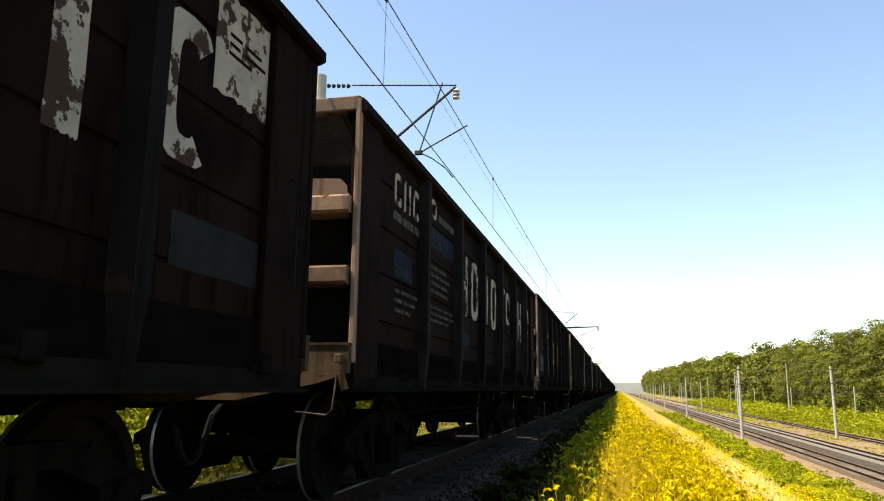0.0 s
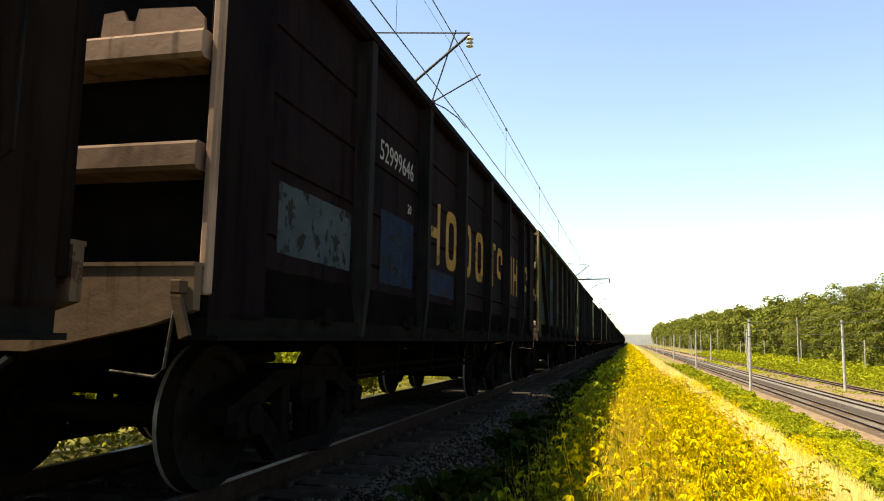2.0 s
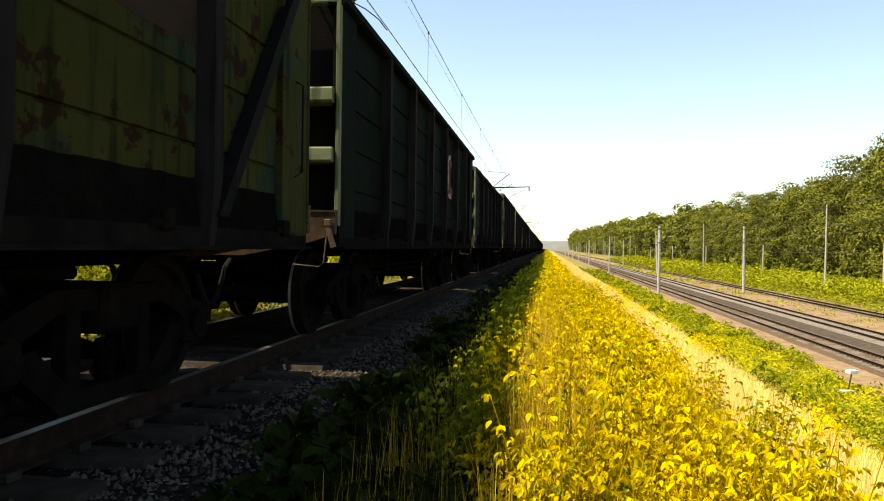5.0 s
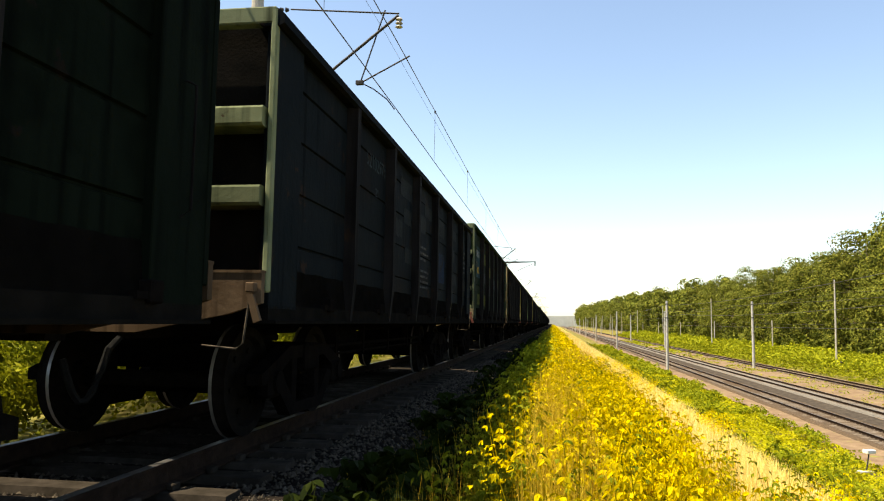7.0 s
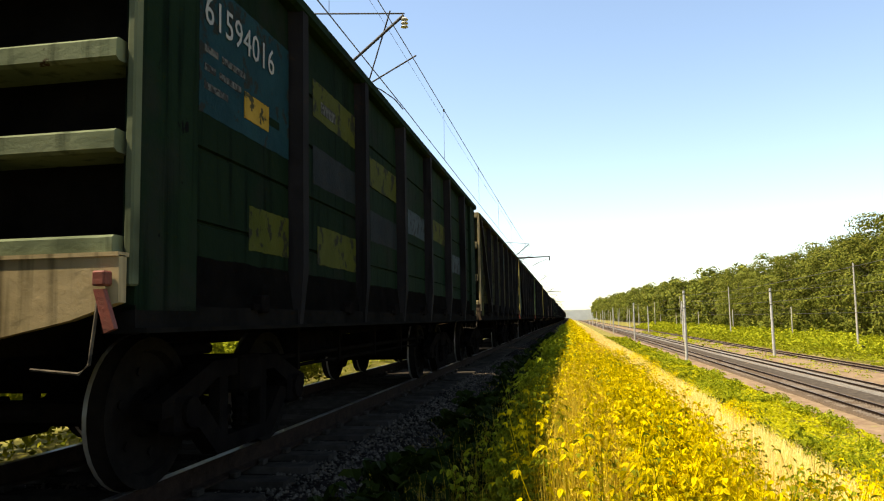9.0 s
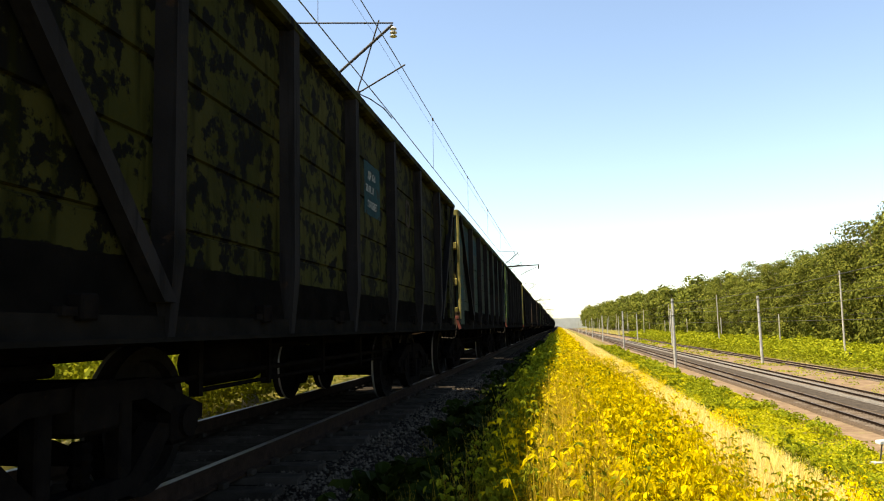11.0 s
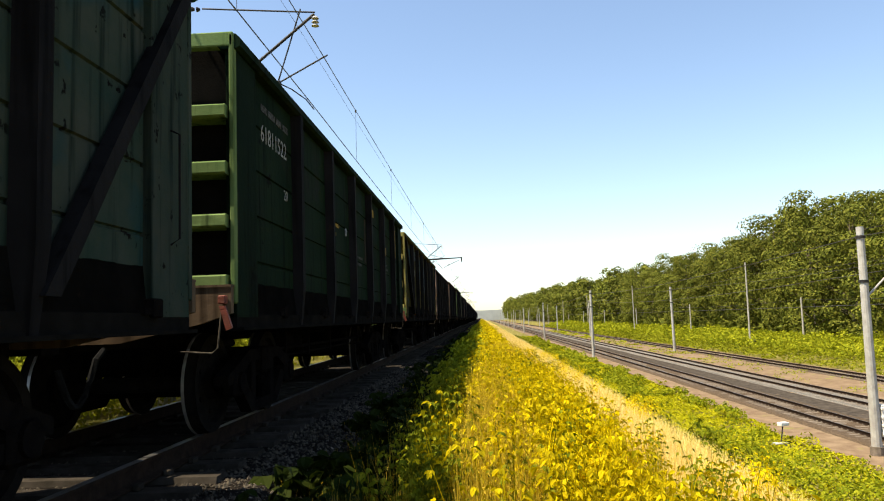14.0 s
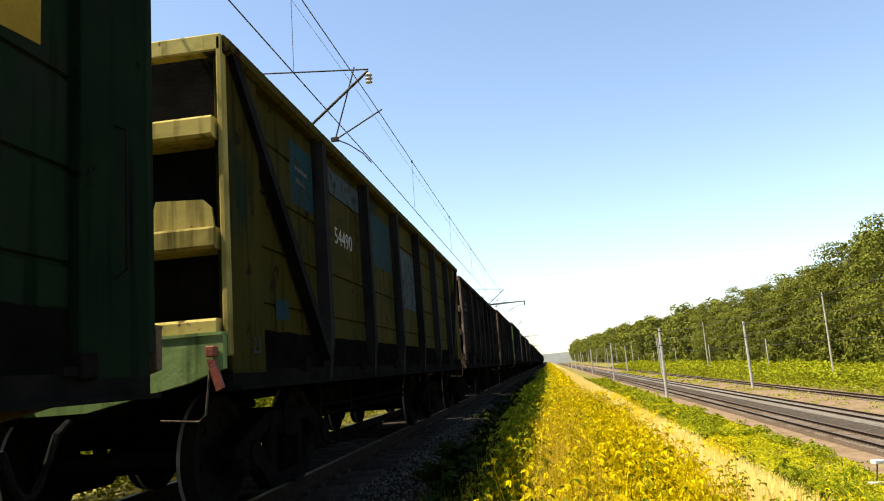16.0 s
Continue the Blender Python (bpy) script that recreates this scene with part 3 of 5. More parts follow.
def build_wagon(label, paint, beam_paint, beams, braced, detail=2, plate=False, top=3.46, sill=None):
    """An open-topped four-axle wagon; its origin is on the rail at the middle of its leading end."""
    w = tagged(new("gondola_wagon"), label, "freight wagon", "wagons of the train")
    posts, sh, sill = P_POST, SHARED[top], sill or M_SILL
    for side in SIDES:
        for i, (a, b) in enumerate(BAYS):
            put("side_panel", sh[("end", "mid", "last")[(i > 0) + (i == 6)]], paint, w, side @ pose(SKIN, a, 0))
            put("lower_sheet", sh[("low_end", "low_mid", "low_last")[(i > 0) + (i == 6)]], M_DEEP_SHADE, w, side @ pose(SKIN, a, 0), "near-black strip holding the shade low on the side")
        for y in POSTS:
            put("post", sh["post"], posts, w, side @ pose(SKIN, y, 0))
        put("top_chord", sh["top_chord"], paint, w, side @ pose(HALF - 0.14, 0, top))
        put("side_sill", sh["side_sill"], M_DEEP_SHADE, w, side @ pose(HALF - 0.09, 0, 0))
        for m, brace in ((Matrix.Identity(4), "diagonal"), (GRAB, "diagonal_last")):
            put("corner_plate", sh["corner_plate"], paint, w, side @ m @ pose(SKIN, 0, 0))
            if braced:
                put("diagonal_brace", sh[brace], posts, w, side @ m @ pose(SKIN, 0, 0))
        if detail > 1:
            put("grab_rail", sh["grab_rail"], P_POST, w, side @ (GRAB if side is SIDES[0] else Matrix.Identity(4)))
            for a, b in BAYS:
                put("hatch_latch", sh["latch"], M_RUNNING, w, side @ pose(0, (a + b) / 2 + 0.35, 0))
    for end in SIDES:
        put("header", sh["header"], beam_paint, w, end)
        # the end wall is coloured as dark as the shadow of its beams
        put("end_panel", sh["end_panel"], M_DEEP_SHADE, w, end, "end wall with the shade under its beams in the colour")
        put("end_sill", sh["end_sill"], sill, w, end)
        for s in (-1, 1):
            # rear corner posts take the shade-darkened side paint, front ones the lighter copy
            put("corner_post", sh["corner_post"], beam_paint if end is SIDES[0] else paint, w, end @ Matrix.Diagonal((s, 1, 1, 1)) @ pose(HALF - 0.115, 0, 0))
        for z in beams:
            put("end_beam", sh["end_beam"], beam_paint, w, end @ pose(0, 0, z) @ Matrix.Diagonal((1, 1, 0.75 if beams is C_BEAMS else 1, 1)))
        put("coupler", sh["coupler"], M_RUNNING, w, end)
        if detail > 1:
            put("brake_hose", sh["brake_hose"], M_HOSE, w, end)
            put("uncoupling_lever", sh["uncoupling_lever"], M_STONE if end is SIDES[0] else M_RUNNING, w, end, "worn uncoupling lever")
            put("lever_bracket", sh["lever_bracket"], M_RED if sill is not M_SILL or "teal" in label or "yellow painted" in label else M_SILL, w, end)
    if plate:
        put("repair_plate", sh["end_plate"], beam_paint, w, pose(0.78, 0, beams[plate - 1] + (0.10, 0.15)[plate - 1]), "bent plate on the end beam")
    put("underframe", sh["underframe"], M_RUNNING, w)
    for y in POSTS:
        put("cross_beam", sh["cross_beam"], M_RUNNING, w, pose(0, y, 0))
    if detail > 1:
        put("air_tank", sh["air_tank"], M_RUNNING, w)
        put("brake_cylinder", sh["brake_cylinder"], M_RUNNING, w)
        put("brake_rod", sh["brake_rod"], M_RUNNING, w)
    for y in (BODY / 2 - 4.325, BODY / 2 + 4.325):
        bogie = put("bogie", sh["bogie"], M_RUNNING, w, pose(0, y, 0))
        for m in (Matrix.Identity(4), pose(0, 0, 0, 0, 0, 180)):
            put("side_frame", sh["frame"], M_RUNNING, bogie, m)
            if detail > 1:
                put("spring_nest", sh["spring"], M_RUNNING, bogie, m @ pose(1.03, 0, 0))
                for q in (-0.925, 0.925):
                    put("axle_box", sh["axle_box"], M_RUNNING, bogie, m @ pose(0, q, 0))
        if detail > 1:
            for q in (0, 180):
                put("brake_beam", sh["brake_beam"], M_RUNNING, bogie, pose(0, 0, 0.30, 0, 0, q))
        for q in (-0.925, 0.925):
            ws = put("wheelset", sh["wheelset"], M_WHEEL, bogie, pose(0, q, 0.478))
            if detail > 1:
                WHEELSETS.append((ws, q))
    return w


def patch(w, y0, y1, z0, z1, mat, name="paint_patch", ragged=0.014, lift=0.026):
    """A thin field of paint on the side sheet, with an uneven outline."""
    ragged *= 0.3
    bm = bmesh.new()
    pts = []
    n = 15
    for i in range(n):
        pts.append((y0 + (y1 - y0) * i / n, z0 + random.uniform(-ragged, ragged)))
    for i in range(4):
        pts.append((y1 + random.uniform(-ragged, ragged), z0 + (z1 - z0) * i / 4))
    for i in range(n):
        pts.append((y1 + (y0 - y1) * i / n, z1 + random.uniform(-ragged, ragged)))
    for i in range(4):
        pts.append((y0 + random.uniform(-ragged, ragged), z1 + (z0 - z1) * i / 4))
    prism(bm, pts, SKIN + 0.001, SKIN + lift - 0.020, "x")
    return part(name, bm, mat, w)


def ring(w, y, z, wd, h, mat, t=0.09, gap=None):
    """A tall rounded ring of paint."""
    bm = bmesh.new()
    n = 20
    out, inn = [], []
    for i in range(n):
        a = 2 * math.pi * i / n
        c, s = math.cos(a), math.sin(a)
        q = 0.55
        u, v = math.copysign(abs(c) ** q, c), math.copysign(abs(s) ** q, s)
        out.append((y + u * wd / 2, z + v * h / 2))
        inn.append((y + u * (wd / 2 - t), z + v * (h / 2 - t)))
    lo, hi = SKIN + 0.002, SKIN + 0.008
    rows = [[bm.verts.new((lo, *p)), bm.verts.new((hi, *p)), bm.verts.new((hi, *q)), bm.verts.new((lo, *q))] for p, q in zip(out, inn)]
    for i in range(n):
        if gap and gap(i / n):
            continue
        a, b = rows[i], rows[(i + 1) % n]
        for k in range(4):
            bm.faces.new((a[k], a[(k + 1) % 4], b[(k + 1) % 4], b[k]))
    bmesh.ops.delete(bm, geom=[v for v in bm.verts if not v.link_faces], context="VERTS")
    return part("painted_shape", bm, mat, w)


def bars(w, y, z, wd, h, mat, count=2, t=0.10):
    for i in range(count):
        bm = bmesh.new()
        u = y - wd / 2 + (wd - t) * (i / (count - 1) if count > 1 else 0.5)
        prism(bm, [(u, z - h / 2), (u + t, z - h / 2 + 0.02), (u + t, z + h / 2), (u, z + h / 2 - 0.015)], SKIN + 0.002, SKIN + 0.008, "x")
        part("painted_shape", bm, mat, w)


def big_shapes(w, mat, z, h):
    """The row of tall painted shapes along a wagon's side."""
    kinds = ("bars", "ring", "ring", "ring", "bar", "half", "bars", "bars", "half")
    for k, y in zip(kinds, (4.50, 5.32, 6.22, 7.07, 8.12, 8.80, 9.85, 10.55, 12.0)):
        if k == "bars":
            bars(w, y, z, 0.52, h, mat, 2, 0.12)
            patch(w, y - 0.2, y + 0.2, z - 0.06, z + 0.06, mat, "painted_shape", 0.01)
        elif k == "bar":
            bars(w, y, z, 0.14, h, mat, 1, 0.14)
            patch(w, y - 0.25, y + 0.27, z + h / 2 - 0.1, z + h / 2, mat, "painted_shape", 0.01, 0.029)
        elif k == "ring":
            ring(w, y, z, 0.55, h, mat, 0.13)
        else:
            ring(w, y, z + h * 0.12, 0.50, h * 0.72, mat, 0.12, gap=lambda f: 0.78 < f < 0.98)


def words(w, text, y, z, size, mat, lift=0.026, squeeze=1.0):
    """Stencilled writing on the side sheet."""
    cu = bpy.data.curves.new("stencil_writing", "FONT")
    cu.body, cu.size, cu.extrude, cu.resolution_u = text, size, 0.001, 2
    cu.materials.append(mat)
    ob = new("stencil_writing", cu)
    ob.parent = w
    ob.matrix_basis = pose(SKIN + lift - (0.0195 if lift < 0.06 else 0.0), y, z, 90, 0, 90) @ Matrix.Diagonal((squeeze, 1, 1, 1))
    return ob


def small_lines(w, y, z, wd, rows, mat, h=0.05):
    """Small stencilled lines that cannot be read: plain bars, word by word."""
    for i in range(rows):
        u, end = y, y + wd * random.uniform(0.75, 1.0)
        while u < end:
            q = min(random.uniform(0.12, 0.34) * (h / 0.05) ** 0.4, wd)
            bm = bmesh.new()
            v = z - i * h * 1.9
            prism(bm, [(u, v), (u + q, v), (u + q, v + h * 0.72), (u, v + h * 0.72)], SKIN + 0.002, SKIN + 0.0085, "x")
            part("stencil_bar", bm, mat, w)
            u += q + 0.05


def paint(name, c1, c2, peel, cut=0.60, stain=None, gloss=0.02, flake=3.2):
    return surf(name, c1, c2, 1.6, spec=gloss, jitter=0.28, streak=tuple(0.35 * q for q in c1), c3=peel, scale3=flake, cut=cut, soft=0.03, rough=0.8, bump=0.25, bscale=14, spot=stain or tuple(q * 0.55 for q in c1), spot_scale=1.1, spot_cut=0.56)


RUST = (0.040, 0.020, 0.012)
DARK = (0.007, 0.006, 0.005)
# posts and braces: the shade on the side is darkened into this paint
P_POST = paint("shaded_post_paint", (0.0075, 0.007, 0.007), (0.012, 0.011, 0.011), (0.02, 0.013, 0.009), 0.64)
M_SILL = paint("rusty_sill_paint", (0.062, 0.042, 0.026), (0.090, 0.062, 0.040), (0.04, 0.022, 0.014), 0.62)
# side paints: each colour cut down to hold the shade on the sides
P_BROWN = paint("shaded_brown_paint", (0.0063, 0.0040, 0.0032), (0.0089, 0.0058, 0.0046), DARK, 0.62, gloss=0.012)
P_PURPLE = paint("shaded_maroon_paint", (0.0060, 0.0039, 0.0045), (0.0087, 0.0055, 0.0060), DARK, 0.62, gloss=0.012)
P_OLIVE = paint("shaded_green_patched_paint", (0.0192, 0.0240, 0.0064), (0.0320, 0.0320, 0.0096), (0.0160, 0.0080, 0.0048), 0.58, (0.0064, 0.0224, 0.0208), gloss=0.014)
P_DARKGREEN = paint("shaded_dark_green_paint", (0.0029, 0.0053, 0.0034), (0.0045, 0.0072, 0.0047), DARK, 0.64, gloss=0.012)
P_SLATE = paint("shaded_slate_paint", (0.0034, 0.0055, 0.0070), (0.0060, 0.0080, 0.0092), (0.020, 0.012, 0.008), 0.62, (0.0080, 0.0068, 0.0062), gloss=0.02)
P_GREEN = paint("shaded_green_paint", (0.0046, 0.0117, 0.0059), (0.0078, 0.0156, 0.0072), (0.0026, 0.0026, 0.0026), 0.64, (0.0104, 0.0130, 0.0091), gloss=0.012)
P_LICHEN = paint("shaded_peeling_yellow_green_paint", (0.0150, 0.0165, 0.0040), (0.0230, 0.0225, 0.0065), (0.0035, 0.0035, 0.003), 0.50, gloss=0.014, flake=4.6)
P_TEAL = paint("shaded_peeling_grey_green_paint", (0.0160, 0.0300, 0.0230), (0.0330, 0.0390, 0.0300), (0.0050, 0.0045, 0.004), 0.61, (0.0070, 0.0300, 0.0360), gloss=0.014, flake=5.5)
P_YELLOW = paint("shaded_yellow_green_paint", (0.0304, 0.0272, 0.0048), (0.0416, 0.0344, 0.0064), (0.0160, 0.0080, 0.0048), 0.60, (0.0096, 0.0192, 0.0096), gloss=0.014)
P_RED = paint("shaded_red_brown_paint", (0.0141, 0.0064, 0.0045), (0.0178, 0.0086, 0.0064), DARK, 0.62, gloss=0.012)
# end paints: lighter copies, with the ends' sunlight raised into the colour
B_BROWN = paint("sunlit_brown_end_paint", (0.176, 0.118, 0.084), (0.244, 0.168, 0.122), RUST, 0.66)
B_OLIVE = paint("sunlit_olive_end_paint", (0.202, 0.160, 0.084), (0.260, 0.202, 0.109), RUST, 0.66)
B_GREY = paint("sunlit_grey_green_end_paint", (0.098, 0.118, 0.067), (0.140, 0.157, 0.092), RUST, 0.66)
B_GREEN = paint("sunlit_green_end_paint", (0.109, 0.168, 0.059), (0.160, 0.218, 0.084), RUST, 0.68)
B_YELLOW = paint("sunlit_yellow_end_paint", (0.252, 0.210, 0.059), (0.319, 0.260, 0.084), RUST, 0.66)
W_WHITE = surf("worn_white_paint", (0.225, 0.2175, 0.195), (0.315, 0.3, 0.27), 4, c3=(0.0375, 0.02625, 0.021), scale3=5, cut=0.535, soft=0.02, spec=0.03, rough=0.8)
W_STENCIL = surf("faded_stencil_paint", (0.03, 0.031, 0.03), (0.10, 0.10, 0.095), 22, c3=(0.02, 0.02, 0.02), scale3=26, cut=0.5, soft=0.05, rough=0.9, spec=0.02, bump=0)
W_CLEAR = surf("white_stencil_paint", (0.19, 0.195, 0.19), (0.27, 0.27, 0.26), 6, spec=0.03, rough=0.8, bump=0)
W_ORANGE = surf("worn_orange_paint", (0.182, 0.105, 0.021), (0.238, 0.147, 0.042), 4, c3=(0.035, 0.021, 0.021), scale3=6, cut=0.58, soft=0.02, spec=0.03, rough=0.8)
W_BLUE = surf("blue_paint_field", (0.004, 0.010, 0.024), (0.006, 0.015, 0.034), 4, c3=(0.010, 0.009, 0.009), scale3=7, cut=0.53, soft=0.03, rough=0.8, spec=0.03)
W_TEAL = surf("teal_paint_field", (0.005, 0.021, 0.026), (0.008, 0.030, 0.036), 4, c3=(0.014, 0.016, 0.013), scale3=7, cut=0.56, soft=0.03, rough=0.8, spec=0.03)
W_PALE = surf("pale_blue_paint_field", (0.022, 0.034, 0.038), (0.036, 0.048, 0.052), 4, c3=(0.013, 0.012, 0.012), scale3=7, cut=0.54, soft=0.03, spec=0.03, rough=0.8)
W_LIME = surf("lime_paint_field", (0.034, 0.040, 0.006), (0.046, 0.050, 0.009), 4, c3=(0.016, 0.016, 0.010), scale3=5, cut=0.54, soft=0.03, rough=0.8, spec=0.03)
W_YELLOW = surf("yellow_paint", (0.19, 0.12, 0.015), (0.25, 0.165, 0.03), 4, c3=(0.03, 0.03, 0.015), scale3=6, cut=0.58, soft=0.02, rough=0.8, spec=0.03)
W_SLATE = surf("faded_grey_paint_field", (0.007, 0.010, 0.011), (0.014, 0.017, 0.017), 3, c3=(0.012, 0.012, 0.012), scale3=5, cut=0.54, soft=0.03, rough=0.8, spec=0.03)
W_RUST = surf("rusty_paint_field", (0.012, 0.008, 0.005), (0.022, 0.013, 0.007), 3, c3=(0.014, 0.012, 0.010), scale3=5, cut=0.54, soft=0.03, rough=0.9, spec=0.1)
W_RED = surf("red_mark_paint", (0.10, 0.02, 0.014), (0.14, 0.032, 0.02), 5, rough=0.8, spec=0.1)

A_BEAMS, C_BEAMS, B_BEAMS = (2.52, 1.93), (2.86, 2.37, 1.92, 1.41), (2.78, 2.01, 1.40)
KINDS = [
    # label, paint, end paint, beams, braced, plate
    # the first wagon stays out of view, added to cast its shadow
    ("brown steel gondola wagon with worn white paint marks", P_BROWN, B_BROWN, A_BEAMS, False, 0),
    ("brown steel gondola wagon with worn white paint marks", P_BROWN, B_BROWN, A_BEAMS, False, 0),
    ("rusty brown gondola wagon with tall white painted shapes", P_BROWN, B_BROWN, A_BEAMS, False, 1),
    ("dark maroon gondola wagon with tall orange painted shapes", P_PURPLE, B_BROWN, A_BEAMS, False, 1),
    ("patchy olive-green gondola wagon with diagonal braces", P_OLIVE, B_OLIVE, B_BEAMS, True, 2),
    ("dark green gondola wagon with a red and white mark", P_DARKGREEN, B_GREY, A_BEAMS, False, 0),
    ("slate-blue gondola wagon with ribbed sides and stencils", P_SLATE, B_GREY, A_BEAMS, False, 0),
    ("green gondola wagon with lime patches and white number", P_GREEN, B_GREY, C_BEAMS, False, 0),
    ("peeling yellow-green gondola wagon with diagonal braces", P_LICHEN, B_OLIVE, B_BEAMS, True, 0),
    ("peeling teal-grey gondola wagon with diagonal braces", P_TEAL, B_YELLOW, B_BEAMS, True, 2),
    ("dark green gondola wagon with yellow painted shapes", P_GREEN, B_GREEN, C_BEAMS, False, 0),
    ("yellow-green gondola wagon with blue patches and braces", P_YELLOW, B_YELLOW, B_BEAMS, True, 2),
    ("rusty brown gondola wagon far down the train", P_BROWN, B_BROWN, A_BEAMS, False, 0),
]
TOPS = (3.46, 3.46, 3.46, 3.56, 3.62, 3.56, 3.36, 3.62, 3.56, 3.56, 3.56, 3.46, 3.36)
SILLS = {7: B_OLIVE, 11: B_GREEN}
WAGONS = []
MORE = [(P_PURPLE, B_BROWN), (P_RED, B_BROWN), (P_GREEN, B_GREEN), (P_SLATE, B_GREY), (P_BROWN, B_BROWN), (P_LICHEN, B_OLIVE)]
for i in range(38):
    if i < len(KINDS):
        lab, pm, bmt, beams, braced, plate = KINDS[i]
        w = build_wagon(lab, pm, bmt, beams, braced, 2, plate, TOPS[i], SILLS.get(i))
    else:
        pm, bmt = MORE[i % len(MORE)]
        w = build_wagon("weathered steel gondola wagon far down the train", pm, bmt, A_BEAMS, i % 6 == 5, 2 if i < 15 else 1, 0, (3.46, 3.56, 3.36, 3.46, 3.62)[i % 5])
    WAGONS.append((w, 5.56 + PITCH * (i - 2)))


def mark_wagons():
    """Paint fields, shapes and stencils on the sides that face the embankment."""
    w = [q for q, _ in WAGONS]
    # brown wagon that passes first
    patch(w[1], 11.70, 12.38, 2.64, 3.24, W_WHITE, ragged=0.05)
    small_lines(w[1], 11.84, 3.00, 0.36, 3, P_BROWN, 0.03)
    ring(w[1], 11.47, 2.52, 0.46, 0.80, W_WHITE, 0.14, lambda f: f < 0.07 or f > 0.84)
    patch(w[1], 10.55, 10.75, 2.0, 3.1, W_WHITE, ragged=0.03)
    patch(w[1], 9.6, 9.85, 2.1, 3.0, W_ORANGE, ragged=0.03)
    patch(w[1], 11.42, 12.36, 1.60, 1.88, W_SLATE)
    small_lines(w[1], 12.55, 1.50, 0.06, 1, W_STENCIL)
    # brown wagon with the white row
    ring(w[2], 1.25, 2.98, 0.26, 0.34, W_WHITE, 0.06, lambda f: f < 0.1 or f > 0.9)
    bars(w[2], 1.58, 2.98, 0.24, 0.34, W_WHITE, 2, 0.06)
    ring(w[2], 1.92, 2.98, 0.24, 0.34, W_WHITE, 0.06, lambda f: f < 0.1 or f > 0.9)
    small_lines(w[2], 1.10, 2.66, 0.9, 1, W_STENCIL, 0.12)
    patch(w[2], 1.15, 1.8, 2.10, 2.38, W_BLUE)
    words(w[2], "22 02 12", 1.18, 2.14, 0.12, W_PALE, 0.031)
    small_lines(w[2], 1.2, 1.95, 0.6, 3, W_STENCIL, 0.05)
    ring(w[2], 2.72, 3.14, 0.26, 0.24, W_WHITE, 0.05, lambda f: 0.4 < f < 0.6)
    small_lines(w[2], 2.95, 3.04, 0.9, 1, W_STENCIL, 0.12)
    patch(w[2], 2.40, 3.95, 2.66, 2.92, W_BLUE)
    words(w[2], "60076221", 2.44, 2.69, 0.27, W_PALE, 0.031, 0.98)
    small_lines(w[2], 2.55, 2.42, 1.1, 4, W_STENCIL, 0.05)
    small_lines(w[2], 2.45, 1.95, 1.4, 3, W_STENCIL, 0.04)
    big_shapes(w[2], W_WHITE, 2.48, 0.88)
    patch(w[2], 4.2, 4.9, 1.62, 1.80, W_BLUE)
    words(w[2], "ПРИПИС", 9.42, 1.70, 0.10, W_CLEAR, squeeze=0.8)
    words(w[2], "СТ. ПРЕС", 9.36, 1.55, 0.10, W_CLEAR, squeeze=0.8)
    words(w[2], "ТО 799", 11.50, 1.68, 0.085, W_CLEAR, squeeze=0.9)
    words(w[2], "24.02.12", 11.44, 1.56, 0.085, W_CLEAR, squeeze=0.9)
    # maroon wagon with the orange row
    patch(w[3], 0.78, 2.0, 1.53, 1.98, W_PALE)
    words(w[3], "52999646", 2.62, 2.58, 0.26, W_CLEAR, squeeze=1.0)
    words(w[3], "20", 3.48, 2.24, 0.13, W_CLEAR)
    patch(w[3], 2.7, 3.7, 1.50, 2.15, W_BLUE)
    words(w[3], "ДР 624", 3.02, 1.88, 0.11, W_PALE, 0.031, 0.8)
    words(w[3], "21 11 16", 2.98, 1.74, 0.11, W_PALE, 0.031, 0.8)
    words(w[3], "ПРОЕКТ", 3.0, 1.60, 0.11, W_PALE, 0.031, 0.8)
    big_shapes(w[3], W_ORANGE, 2.20, 0.72)
    patch(w[3], 4.2, 5.5, 1.50, 1.78, W_BLUE)
    # olive patched wagon
    patch(w[4], 0.95, 2.1, 2.80, 3.18, W_TEAL)
    words(w[4], "52999861", 1.10, 2.92, 0.23, W_PALE, 0.031, 0.9)
    for y, z, h, ln, m in ((0.95, 1.52, 0.45, 1.1, W_TEAL), (2.95, 2.42, 0.32, 1.05, W_PALE), (3.0, 1.52, 0.35, 0.95, W_TEAL), (2.4, 1.6, 0.5, 0.5, W_LIME), (4.2, 2.3, 0.8, 1.3, W_RUST), (4.6, 1.85, 0.35, 1.1, W_PALE), (6.2, 1.6, 0.3, 1.2, W_LIME), (6.0, 2.4, 0.5, 1.5, W_LIME), (8.0, 1.7, 0.9, 1.4, W_LIME), (9.8, 2.2, 0.7, 1.2, W_RUST)):
        patch(w[4], y, y + ln, z, z + h, m, ragged=0.022)
    small_lines(w[4], 1.2, 1.84, 0.6, 3, W_STENCIL)
    # dark green wagon with a round mark
    ring(w[5], 8.75, 2.55, 0.75, 0.95, W_WHITE, 0.10, lambda f: f < 0.25 or f > 0.75)
    ring(w[5], 8.95, 2.55, 0.75, 0.75, W_RED, 0.14, lambda f: f < 0.25 or f > 0.75)
    # slate wagon
    words(w[6], "52102971", 2.86, 2.80, 0.24, W_PALE, squeeze=1.0)
    words(w[6], "20", 3.3, 2.50, 0.15, W_PALE)
